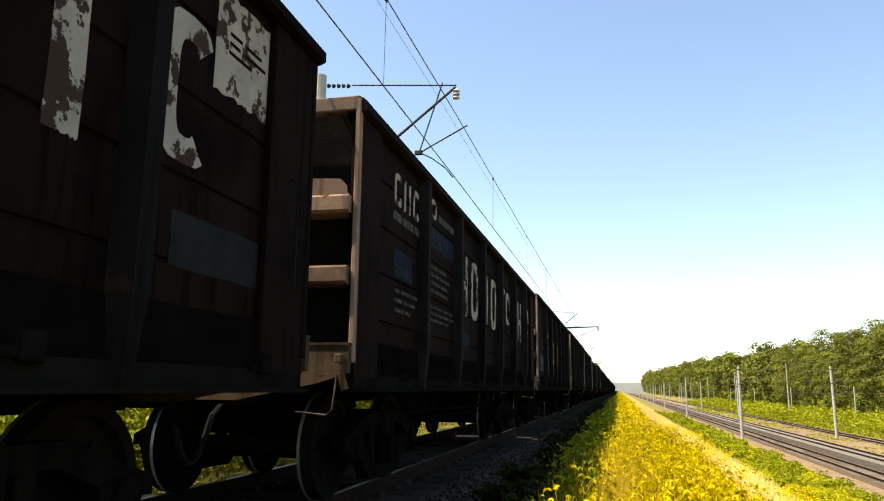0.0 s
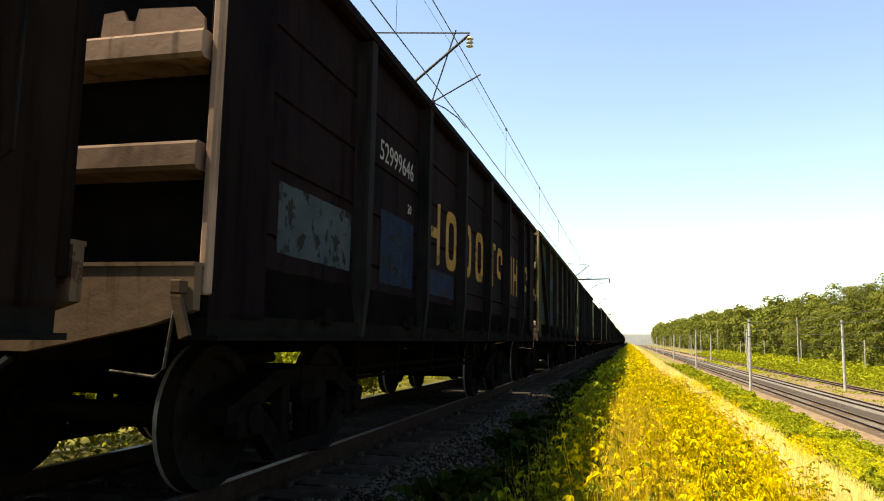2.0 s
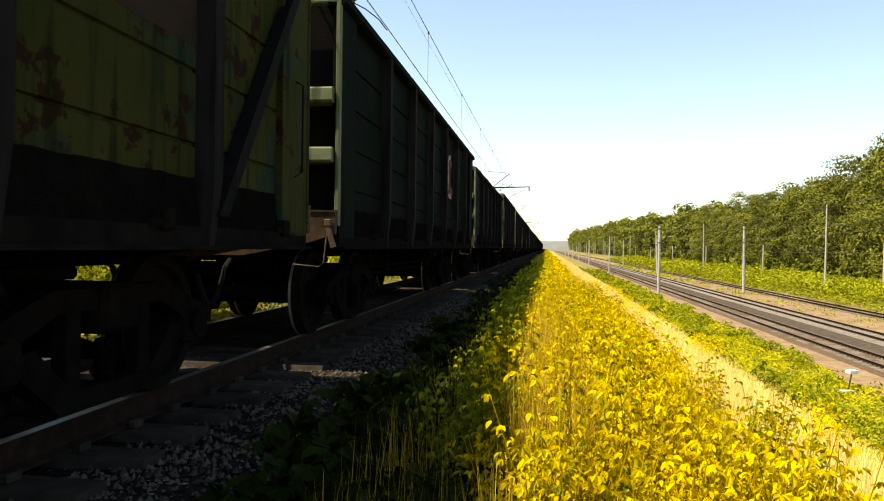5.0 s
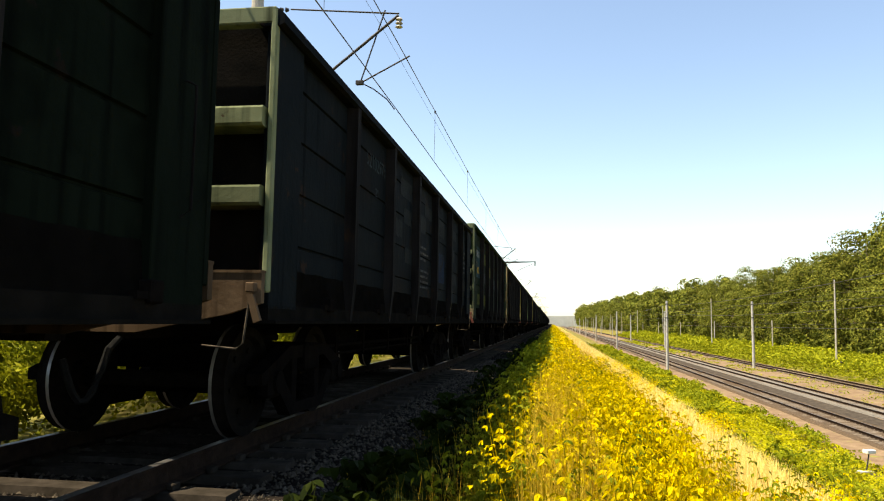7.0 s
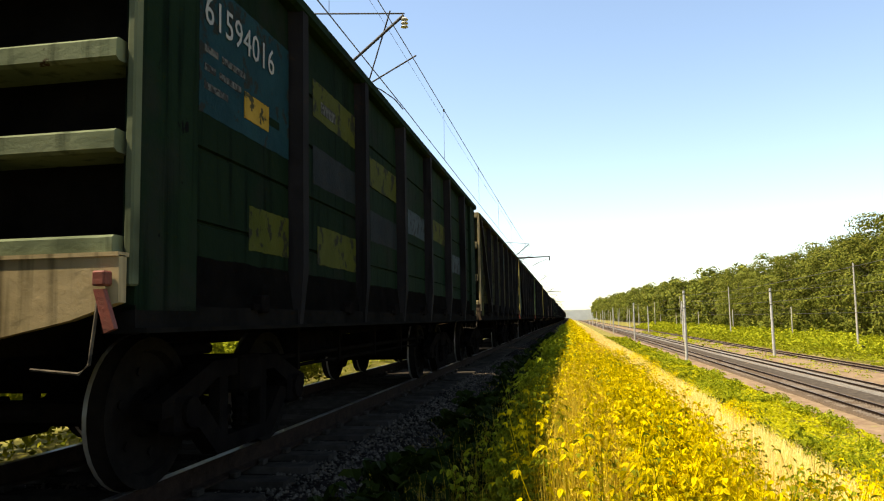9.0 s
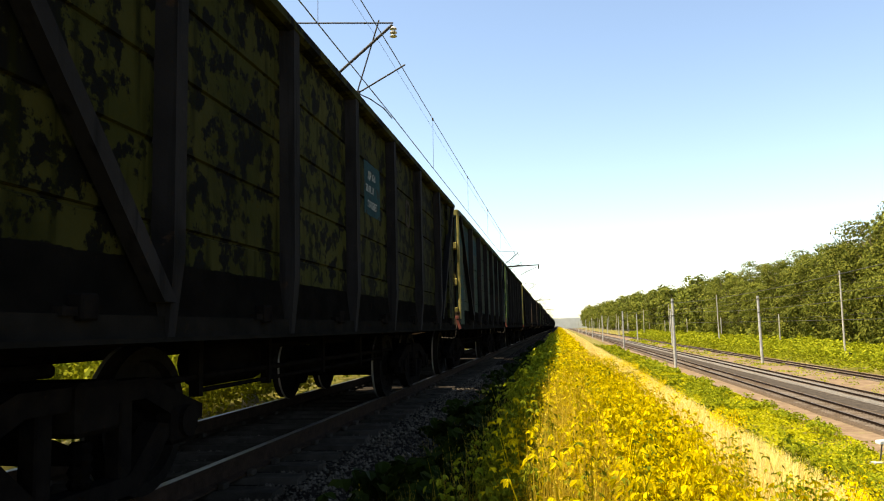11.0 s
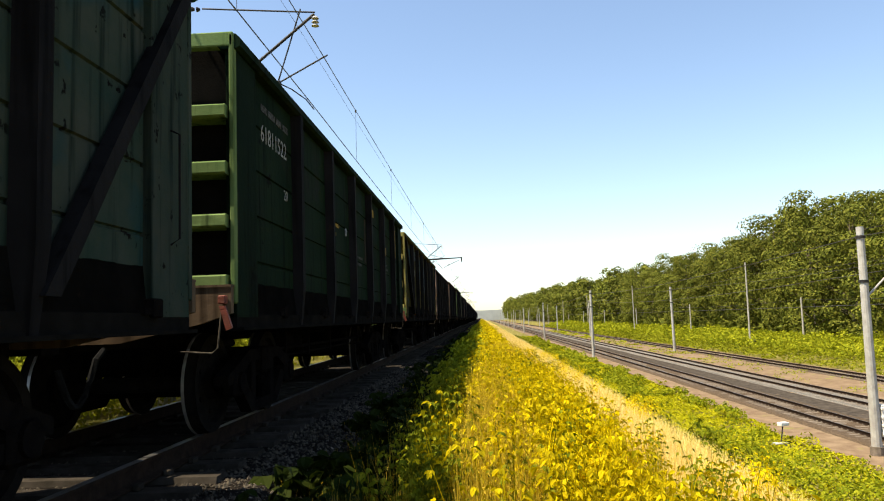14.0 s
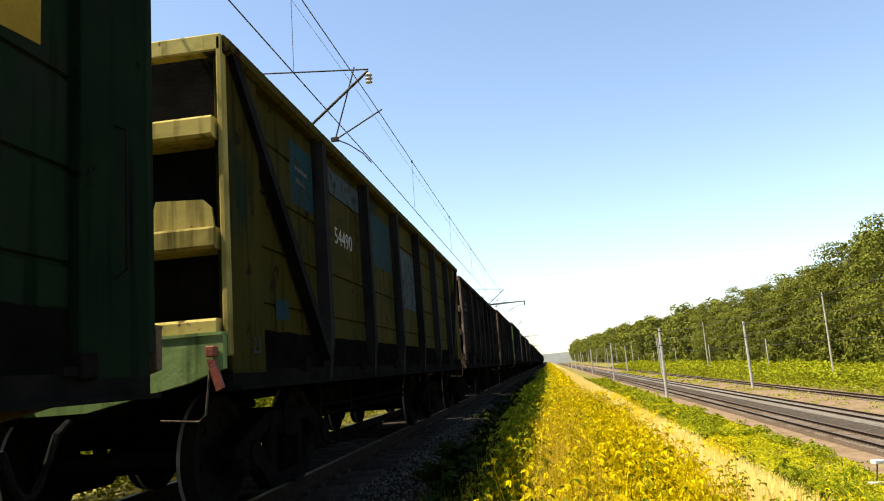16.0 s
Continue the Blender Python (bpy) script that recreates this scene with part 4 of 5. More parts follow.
    for y, z, ln, h in ((4.75, 2.78, 0.8, 0.26), (5.0, 2.42, 0.55, 0.22), (4.3, 2.18, 0.6, 0.24), (5.1, 1.86, 0.6, 0.22), (6.7, 2.75, 0.9, 0.2), (6.2, 2.45, 0.6, 0.28), (8.2, 2.62, 0.7, 0.3), (9.6, 2.3, 0.8, 0.24), (10.0, 2.75, 0.6, 0.2), (9.7, 1.8, 1.0, 0.22), (11.5, 1.75, 0.9, 0.24)):
        patch(w[6], y, y + ln, z, z + h, W_SLATE, ragged=0.03)
    patch(w[6], 7.65, 8.95, 1.75, 2.30, W_BLUE, ragged=0.022)
    small_lines(w[6], 6.32, 2.20, 0.62, 3, W_STENCIL, 0.05)
    small_lines(w[6], 6.18, 1.82, 0.92, 4, W_STENCIL, 0.045)
    ring(w[6], 11.82, 2.90, 0.34, 0.30, W_WHITE, 0.08, lambda f: 0.1 < f < 0.3)
    small_lines(w[6], 11.40, 2.62, 0.85, 5, W_STENCIL, 0.06)
    # green wagon with the white number
    patch(w[7], 0.66, 2.10, 2.28, 3.14, W_TEAL)
    words(w[7], "61594016", 0.70, 2.84, 0.27, W_CLEAR, 0.033, 0.98)
    small_lines(w[7], 0.72, 2.66, 0.45, 3, W_STENCIL, 0.06)
    patch(w[7], 1.26, 1.66, 2.40, 2.58, W_YELLOW, "painted_mark", 0.012, 0.031)
    small_lines(w[7], 1.26, 2.46, 0.34, 1, P_GREEN, 0.08)
    patch(w[7], 1.35, 2.14, 1.52, 1.82, W_LIME)
    for y, z, m in ((2.6, 2.78, W_LIME), (2.7, 1.52, W_LIME), (2.6, 2.2, W_SLATE), (4.4, 2.5, W_LIME), (4.4, 1.9, W_SLATE), (6.3, 2.2, W_PALE), (8.0, 2.3, W_LIME), (9.8, 1.9, W_PALE)):
        patch(w[7], y, y + 1.25, z, z + 0.33, m, ragged=0.022)
    small_lines(w[7], 2.8, 2.86, 0.4, 1, W_STENCIL, 0.14)
    ring(w[7], 0.45, 1.40, 0.10, 0.13, W_CLEAR, 0.03)
    # peeling wagon
    patch(w[8], 6.36, 7.08, 2.34, 2.95, W_TEAL, ragged=0.018)
    words(w[8], "ДР 676", 6.50, 2.76, 0.12, W_CLEAR, 0.031, 0.9)
    words(w[8], "20.01.17", 6.40, 2.60, 0.12, W_CLEAR, 0.031, 0.9)
    words(w[8], "ПРОБЕГ", 6.48, 2.42, 0.12, W_CLEAR, 0.031, 0.9)
    ring(w[8], 8.75, 2.68, 0.3, 0.4, W_RUST, 0.05)
    # teal-grey wagon
    patch(w[9], 0.62, 2.18, 2.20, 3.30, W_TEAL, ragged=0.03)
    words(w[9], "55042349", 0.66, 3.06, 0.31, W_PALE, 0.031, 1.06)
    patch(w[9], 2.35, 4.0, 2.90, 3.28, W_TEAL, ragged=0.03)
    small_lines(w[9], 0.72, 2.22, 0.6, 5, W_STENCIL, 0.05)
    words(w[9], "23", 0.33, 1.58, 0.13, W_PALE, 0.07)
    small_lines(w[9], 7.95, 3.02, 0.7, 2, W_STENCIL, 0.09)
    for y, z, ln, h in ((2.55, 1.62, 0.7, 0.22), (3.1, 2.02, 0.35, 0.12), (4.5, 1.75, 0.5, 0.30), (4.9, 2.45, 0.22, 0.16), (6.5, 2.1, 0.3, 0.14), (8.5, 2.6, 0.25, 0.2), (10.2, 2.3, 0.4, 0.12)):
        patch(w[9], y, y + ln, z, z + h, W_RUST, ragged=0.05)
    # dark green wagon with yellow shapes
    words(w[10], "61811522", 0.88, 2.84, 0.25, W_CLEAR, squeeze=0.95)
    small_lines(w[10], 0.90, 3.14, 0.9, 1, W_STENCIL, 0.10)
    words(w[10], "20", 1.70, 2.38, 0.16, W_CLEAR)
    small_lines(w[10], 4.15, 2.44, 0.45, 2, W_YELLOW, 0.07)
    patch(w[10], 4.1, 4.5, 2.68, 2.9, W_RUST)
    patch(w[10], 7.2, 7.35, 2.1, 2.9, W_RUST)
    ring(w[10], 5.35, 2.45, 0.12, 0.12, W_CLEAR, 0.03)
    small_lines(w[10], 5.77, 2.12, 1.2, 2, W_STENCIL, 0.06)
    patch(w[10], 7.90, 8.24, 2.44, 3.22, W_YELLOW, "painted_shape", 0.012)
    patch(w[10], 7.72, 8.42, 3.10, 3.24, W_YELLOW, "painted_shape", 0.012, 0.029)
    patch(w[10], 9.50, 9.78, 2.48, 3.26, W_YELLOW, "painted_shape", 0.012)
    patch(w[10], 9.50, 10.24, 2.48, 2.66, W_YELLOW, "painted_shape", 0.012, 0.029)
    bars(w[10], 11.75, 2.92, 0.70, 0.72, W_YELLOW, 2, 0.26)
    small_lines(w[10], 9.5, 2.25, 0.9, 3, W_STENCIL, 0.05)
    # yellow-green wagon
    patch(w[11], 1.42, 2.12, 2.58, 3.16, W_TEAL, ragged=0.022)
    small_lines(w[11], 1.55, 2.90, 0.4, 2, W_STENCIL, 0.06)
    patch(w[11], 2.60, 3.95, 2.94, 3.22, W_PALE, ragged=0.022)
    words(w[11], "54490", 2.72, 2.42, 0.26, W_CLEAR, squeeze=1.1)
    patch(w[11], 2.60, 3.95, 2.2, 2.75, W_SLATE, ragged=0.022, lift=0.024)
    patch(w[11], 4.40, 5.55, 2.42, 3.10, W_TEAL, ragged=0.022)
    patch(w[11], 6.3, 7.4, 2.0, 2.9, W_PALE, ragged=0.022)
    patch(w[11], 0.95, 1.24, 1.52, 1.68, W_TEAL)
    words(w[11], "23", 0.30, 1.24, 0.16, W_PALE, 0.07)
    small_lines(w[12], 0.9, 2.7, 0.8, 2, W_STENCIL, 0.08)


mark_wagons()


# ---------------------------------------------------------------- overhead line over the train
def build_mast(y):
    t = tagged(new("catenary_mast"), "concrete catenary mast with steel cantilever over the train's track", "catenary mast", "catenary masts by the train")
    t.matrix_basis = pose(0, y, 0)
    bm = bmesh.new()
    rod(bm, (-7.05, 0, -0.8), (-7.05, 0, 8.75), 0.20, 0.145, 14)
    part("pole", bm, M_CONCRETE, t)
    bm = bmesh.new()
    rod(bm, (-6.9, 0, 5.45), (-3.57, 0, 8.14), 0.035)
    part("cantilever_strut", bm, M_STEEL, t)
    bm = bmesh.new()
    rod(bm, (-6.2, 0, 8.42), (-3.55, 0, 8.18), 0.02)
    part("tie_rod", bm, M_STEEL, t)
    bm = bmesh.new()
    for i in range(5):
        rod(bm, (-6.85 + i * 0.13, 0, 8.46 - i * 0.012), (-6.78 + i * 0.13, 0, 8.454 - i * 0.012), 0.06, 0.035, 10)
    part("insulator", bm, M_STEEL, t)
    bm = bmesh.new()
    rod(bm, (-3.89, 0, 8.28), (-4.43, 0, 6.60), 0.018)
    part("dropper", bm, M_STEEL, t)
    bm = bmesh.new()
    rod(bm, (-3.28, 0, 7.15), (-4.43, 0, 6.55), 0.02)
    part("register_arm", bm, M_STEEL, t)
    bm = bmesh.new()
    pipe(bm, [(-4.43, 0, 6.55), (-4.15, 0.1, 6.42), (-3.85, 0.2, 6.2), (-3.66, 0.2, 5.95)], 0.014)
    box(bm, -4.55, -4.37, -0.05, 0.05, 6.50, 6.60, 0.01)
    part("steady_arm", bm, M_STEEL, t)
    bm = bmesh.new()
    for i in range(3):
        rod(bm, (-3.55, 0, 8.08 - i * 0.09), (-3.55, 0, 8.03 - i * 0.09), 0.05, 0.09, 10)
    part("insulator", bm, M_INSUL, t, "pale glazed insulator string")
    return t


def build_beam_mast(y):
    """A mast whose heavy level arm reaches over the track, with a bracket and a steady arm at its end."""
    t = tagged(new("catenary_mast"), "concrete catenary mast with a level steel arm over the train", "catenary mast", "catenary masts by the train")
    t.matrix_basis = pose(0, y, 0)
    bm = bmesh.new()
    rod(bm, (-7.05, 0, -0.8), (-7.05, 0, 9.2), 0.20, 0.145, 14)
    part("pole", bm, M_CONCRETE, t)
    bm = bmesh.new()
    prism(bm, [(-7.0, 8.02), (-2.1, 8.20), (-2.1, 8.30), (-7.0, 8.26)], -0.06, 0.06)
    part("level_arm", bm, M_STEEL, t)
    bm = bmesh.new()
    rod(bm, (-6.95, 0, 9.1), (-4.2, 0, 8.26), 0.02)
    part("tie_rod", bm, M_STEEL, t)
    bm = bmesh.new()
    box(bm, -2.16, -2.02, -0.08, 0.08, 7.75, 8.32, 0.01)
    part("hanger_bracket", bm, M_STEEL, t)
    bm = bmesh.new()
    pipe(bm, [(-2.4, 0, 7.95), (-3.3, 0, 7.6), (-4.2, 0, 7.15)], 0.03)
    part("steady_arm", bm, M_STEEL, t)
    return t


SPAN = 54.3
MAST_Y = [16.1 + SPAN * i for i in range(-1, 10)]
BEAM_MAST_Y = [87.0, 205.0, 330.0]


def wire(name, x, z_support, sag, r, label, y_ends=MAST_Y):
    bm = bmesh.new()
    pts = []
    for a, b in zip(y_ends, y_ends[1:]):
        for i in range(12):
            f = i / 12
            pts.append((x, a + (b - a) * f, z_support - 4 * sag * f * (1 - f)))
    pts.append((x, y_ends[-1], z_support))
    pipe(bm, pts, r, 5)
    return tagged(part(name, bm, M_COPPER, None), label, "wire", "overhead wires")


for y in MAST_Y:
    build_mast(y)
for y in BEAM_MAST_Y:
    build_beam_mast(y)
wire("messenger_wire", -3.55, 7.44, 0.10, 0.011, "thin dark messenger wire strung between catenary masts")
wire("contact_wire", -3.60, 5.93, 0.06, 0.011, "taut copper contact wire over the train")
wire("feeder_wire", -3.95, 7.85, 0.15, 0.004, "thin feeder wire high over the train")
for a in MAST_Y[:5]:
    for f in (0.1, 0.26, 0.42, 0.58, 0.74, 0.9):
        bm = bmesh.new()
        rod(bm, (-3.57, a + SPAN * f, 5.9), (-3.56, a + SPAN * f, 7.44 - 0.40 * f * (1 - f)), 0.005, seg=4)
        box(bm, -3.58, -3.54, a + SPAN * f - 0.05, a + SPAN * f + 0.05, 7.41 - 0.40 * f * (1 - f), 7.48 - 0.40 * f * (1 - f))
        tagged(part("wire_dropper", bm, M_COPPER, None), "thin vertical dropper between overhead wires", "wire", "wire droppers")


# ---------------------------------------------------------------- poles by the lower tracks
def build_pole(x, y, top, r0, r1, mat, label, bands=True, arm=False):
    z0 = ground_z(x)
    t = tagged(new("line_pole"), label, "pole", "poles by the lower tracks")
    t.matrix_basis = pose(x, y, z0, random.uniform(-0.5, 0.5), random.uniform(-0.5, 0.5), 0)
    h = top - z0
    bm = bmesh.new()
    rod(bm, (0, 0, -0.5), (0, 0, h), r0, r1, 12)
    part("shaft", bm, mat, t)
    if bands:
        for q in (0.955, 0.76):
            bm = bmesh.new()
            rod(bm, (0, 0, h * q - 0.06), (0, 0, h * q + 0.06), r1 + 0.05, seg=12)
            part("clamp", bm, M_STEEL, t)
    if arm:
        bm = bmesh.new()
        rod(bm, (0.15, 0, h * 0.70), (3.4, 0, h * 1.03), 0.045)
        part("cantilever_strut", bm, M_CONCRETE, t, "pale steel cantilever strut")
        bm = bmesh.new()
        rod(bm, (0.15, 0, h * 0.99), (3.4, 0, h * 1.04), 0.015)
        part("tie_rod", bm, M_STEEL, t)
        bm = bmesh.new()
        box(bm, 0.22, 0.42, -0.15, 0.15, 0.9, 2.2, 0.02)
        for i in range(4):
            box(bm, 0.20, 0.50, -0.2, 0.2, 0.95 + i * 0.34, 1.08 + i * 0.34, 0.02)
        part("equipment_box", bm, M_WHITE_BOX, t, "grey stacked equipment boxes")
        bm = bmesh.new()
        rod(bm, (0, 0, -0.3), (0, 0, 0.5), r0 + 0.06, seg=12)
        part("footing", bm, M_SLEEPER, t)
    return t


P_ROW = [(16.1, 31.7), (15.3, 103), (16.0, 190), (15.8, 277), (16.0, 365), (16.3, 455), (16.5, 545), (16.6, 640)]
for i, (x, y) in enumerate(P_ROW):
    build_pole(x, y, 4.29, 0.21, 0.15, M_CONCRETE, "tall pale concrete pole beside the lower track", True, i == 0)
for i in range(9):
    build_pole(29.3, 28 + 86.3 * i, 4.7, 0.22, 0.16, M_CONCRETE, "pale concrete pole standing between two tracks", True)
for i in range(10):
    build_pole(40.6, 30 + 84 * i, 8.0, 0.16, 0.10, M_WOODPOLE, "tall thin weathered pole before the woods", False)
for i in range(14):
    build_pole(47.3, 53 + 58 * i, 2.35, 0.15, 0.12, M_WOODPOLE, "short weathered pole at the edge of woods", False)
for x, z, zs in ((16.2, 3.9, 0.5), (29.2, 4.3, 0.5), (40.6, 6.0, 0.6), (47.3, 2.0, 0.5), (18.6, 1.0, 0.05), (18.6, 2.6, 0.5)):
    wire("line_wire", x, z, zs, 0.016, "thin dark wire along the lower tracks", [31.7 + 79 * i for i in range(-1, 9)])


# ---------------------------------------------------------------- trackside bits
def build_signal_box():
    t = tagged(new("track_junction_box"), "small pale junction box on a bent post by the track", "junction box")
    z = ground_z(13.45)
    t.matrix_basis = pose(13.45, 34.9, z, 0, 0, 20) @ Matrix.Scale(0.62, 4)
    bm = bmesh.new()
    rod(bm, (0, 0, 0), (0.5, 0.2, 1.5), 0.05)
    part("post", bm, M_STEEL, t)
    bm = bmesh.new()
    box(bm, 0.2, 0.95, 0.0, 0.5, 1.45, 1.72, 0.04)
    part("box", bm, M_WHITE_BOX, t)
    bm = bmesh.new()
    box(bm, -0.6, 0.5, -0.3, 0.3, -0.1, 0.32, 0.03)
    part("footing", bm, M_CONCRETE, t)


build_signal_box()


def build_cabinet(x, y):
    t = tagged(new("relay_cabinet"), "small dark relay cabinet at the foot of a pole", "relay cabinet")
    t.matrix_basis = pose(x, y, ground_z(x))
    bm = bmesh.new()
    box(bm, -0.35, 0.35, -0.3, 0.3, 0.0, 1.0, 0.03)
    part("body", bm, M_STEEL, t)
    bm = bmesh.new()
    prism(bm, [(-0.42, 1.0), (0.42, 1.0), (0.0, 1.16)], -0.36, 0.36)
    part("roof", bm, M_STEEL, t)


build_cabinet(41.4, 113.6)


# ---------------------------------------------------------------- plants
def leaves_at(g, p, d, n, ln, width=0.36):
    """Pointed leaves folded along the midrib, from their foot p along d, with n as their upper side."""
    side = np.cross(d, n)
    side /= np.linalg.norm(side, axis=1)[:, None] + 1e-9
    up = np.cross(side, d)
    ln = ln[:, None]
    w = width * ln * g.uniform(0.8, 1.2, (len(p), 1))

    def at(f, s, lift):
        return p + d * ln * f + side * w * s + up * ln * lift
    v = np.stack([at(0, 0, 0), at(0.28, 0.5, 0.07), at(0.66, 0.40, 0.04), at(1, 0, -0.12), at(0.66, -0.40, 0.04), at(0.28, -0.5, 0.07)], 1).reshape(-1, 3)
    i = np.arange(0, 6 * len(p), 6)[:, None]
    return v, np.concatenate([i + (0, 1, 2, 3), i + (0, 3, 4, 5)])


def weed_arrays(seed, height, reach, stems=10, nodes=15, leaflets=3, leaf_size=0.036, width=0.52, low=0.35):
    """A bushy weed: curved stems with whorls of drooping leaflets on short stalks."""
    g = np.random.default_rng(seed)
    vs, fs, ps, ds, ns, ls = [], [], [], [], [], []
    for s in range(stems):
        a = 2.4 * s + g.uniform(-0.5, 0.5)
        out = np.array([math.cos(a), math.sin(a), 0.0])
        r, h = reach * g.uniform(0.25, 1.0), height * g.uniform(0.72, 1.08)
        foot = out * g.uniform(0.0, 0.05)

        def stem(f):
            return foot + out * r * f ** 1.6 + np.array([0, 0, h * f * (1 - 0.12 * f)])
        b = len(vs)
        for f, q in ((0, 0.0045), (0.5, 0.0035), (1, 0.0015)):
            c = stem(f)
            vs += [c + (q, 0, 0), c + (-q * 0.5, q * 0.87, 0), c + (-q * 0.5, -q * 0.87, 0)]
        for k in (0, 3):
            fs += [(b + k + i, b + k + (i + 1) % 3, b + k + 3 + (i + 1) % 3, b + k + 3 + i) for i in range(3)]
        for k in range(nodes):
            f = low + (1 - low) * (k + g.uniform(0, 0.7)) / nodes
            q = a + 2.4 * k + g.uniform(-0.6, 0.6)
            o = np.array([math.cos(q), math.sin(q), 0.0])
            e = stem(f) + o * g.uniform(0.03, 0.09) + np.array([0, 0, g.uniform(0.0, 0.03)])
            for j in range(leaflets):
                t = q + (j - (leaflets - 1) / 2) * 0.9 + g.uniform(-0.6, 0.6)
                d = np.array([math.cos(t), math.sin(t), -g.uniform(0.2, 1.3)])
                ps.append(e)
                ds.append(d / np.linalg.norm(d))
                ns.append(np.array([0, 0, 1.0]) + 0.6 * o + g.normal(size=3) * 0.25)
                ls.append(leaf_size * g.uniform(0.65, 1.3))
    v, f = leaves_at(g, np.array(ps), np.array(ds), np.array(ns), np.array(ls), width)
    return np.concatenate([np.array(vs), v]), np.concatenate([np.array(fs), f + len(vs)])


def plant_mesh(name, arrays):
    return quads_mesh(name, arrays[0], [tuple(int(k) for k in q) for q in arrays[1]])


WEEDS = [weed_arrays(10 + i, 0.72 + 0.07 * i, 0.24) for i in range(6)]
BROAD = [weed_arrays(90 + i, 0.52, 0.24, 6, 5, 3, 0.125, 0.72, 0.3) for i in range(4)]
FAR_WEEDS = [weed_arrays(120 + i, 0.80, 0.36, 6, 6, 3, 0.12, 0.5, 0.3) for i in range(4)]
rng = np.random.default_rng(21)


def weed_height(x):
    """Weeds stand tallest at the edge of the shade and lower towards the slope."""
    return 1.0 - 0.30 * min(max((x - 0.5) / 1.2, 0.0), 1.0)


def scatter_weeds():
    """Single weeds nearest to the path; the rest of the bank's growth follows as one mass."""
    singles = [plant_mesh("weed", q) for q in WEEDS]
    n = 0
    while n < 200:
        y = 2.9 + 9 * rng.random() ** 1.2
        x = rng.uniform(0.04, 1.15)
        if noise.noise((x * 1.4, y * 1.4, 3.0)) < -0.12:
            continue
        s = rng.uniform(0.75, 1.2) * weed_height(x)
        ob = put("weed_plant", singles[n % 6], M_WEED if rng.random() < 0.88 else M_BUSH, None, pose(x, y, ground_z(x) - 0.03, rng.uniform(-6, 6), rng.uniform(-6, 6), rng.uniform(0, 360)) @ Matrix.Scale(s, 4))
        tagged(ob, "leafy yellow-green weed growing on the embankment", "weed", "weeds on the embankment")
        n += 1
    for i in range(16):
        x, y = rng.uniform(-0.34, -0.06), 3.7 + 0.62 * i + rng.uniform(-0.2, 0.2)
        ob = put("weed_plant", singles[i % 6], M_WEED, None, pose(x, y, ground_z(x) - 0.03, 0, 0, rng.uniform(0, 360)) @ Matrix.Scale(rng.uniform(1.0, 1.25), 4))
        tagged(ob, "tall leafy weed rising out of the train's shade", "weed", "weeds on the embankment")


def weed_field(name, label, mat, kinds, n, xr, yr, scale, seed, power=1.0, gate=-1.0, freq=1.4, sink=0.03):
    """Many weeds of the same kinds, too many to count, over a stretch of the bank."""
    g = np.random.default_rng(seed)
    vs, fs, base = [], [], 0
    while len(vs) < n:
        x, y = g.uniform(*xr), yr[0] + (yr[1] - yr[0]) * g.random() ** power
        if noise.noise((x * freq, y * freq, seed)) < gate:
            continue
        v, f = kinds[len(vs) % len(kinds)]
        a, s = g.uniform(0, 6.28), scale * g.uniform(0.7, 1.25) * (weed_height(x) if xr[0] < 1 else 1.0)
        c, q = math.cos(a) * s, math.sin(a) * s
        turned = np.stack([v[:, 0] * c - v[:, 1] * q + x, v[:, 0] * q + v[:, 1] * c + y, v[:, 2] * s + ground_z(x) - sink], 1)
        vs.append(turned)
        fs.append(f + base)
        base += len(v)
    me = quads_mesh(name, np.concatenate(vs), np.concatenate(fs).tolist())
    return tagged(put(name, me, mat), label, "undergrowth", kind="stuff")


def spire_mesh(seed):
    """Upright spires set all round with narrow leaves."""
    g = np.random.default_rng(seed)
    vs, fs = [], []
    for s in range(5):
        x, y, h = g.uniform(-0.16, 0.16), g.uniform(-0.16, 0.16), g.uniform(0.7, 0.98)
        i = len(vs)
        vs += [(x + 0.004, y, 0), (x - 0.004, y, 0), (x, y, h)]
        fs.append((i, i + 1, i + 2))
        for k in range(85):
            f = g.uniform(0.15, 1.0)
            a = g.uniform(0, 6.28)
            r = 0.085 * (1.15 - f)
            z = h * f
            o = np.array([math.cos(a), math.sin(a)])
            p = np.array([-o[1], o[0]]) * 0.006
            i = len(vs)
            vs += [(x, y, z), (x + o[0] * r * 0.5 + p[0], y + o[1] * r * 0.5 + p[1], z + 0.02), (x + o[0] * r, y + o[1] * r, z + 0.03), (x + o[0] * r * 0.5 - p[0], y + o[1] * r * 0.5 - p[1], z + 0.02)]
            fs.append((i, i + 1, i + 2, i + 3))
    return quads_mesh("spire_weed", vs, fs)


def place_single_plants():
    broad = [plant_mesh("broad_leaf_plant", q) for q in BROAD]
    spire = [spire_mesh(95 + i) for i in range(2)]
    g = np.random.default_rng(77)
    for i in range(80):
        y = 2.5 + 9.0 * g.random() ** 1.4
        x = g.uniform(-1.6, -0.25)
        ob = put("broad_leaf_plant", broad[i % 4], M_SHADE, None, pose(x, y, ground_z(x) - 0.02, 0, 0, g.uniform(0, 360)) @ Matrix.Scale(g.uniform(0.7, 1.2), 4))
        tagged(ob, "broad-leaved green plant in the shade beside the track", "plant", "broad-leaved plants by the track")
    for i, (x, y) in enumerate(((-0.62, 6.6), (-0.45, 4.9), (-0.5, 9.5), (-0.75, 12.0), (-0.2, 7.6))):
        ob = put("spire_weed", spire[i % 2], M_BUSH, None, pose(x, y, ground_z(x) - 0.02, 0, 0, 50 * i))
        tagged(ob, "tall upright green weed with narrow leaves", "weed", "upright weeds by the track")


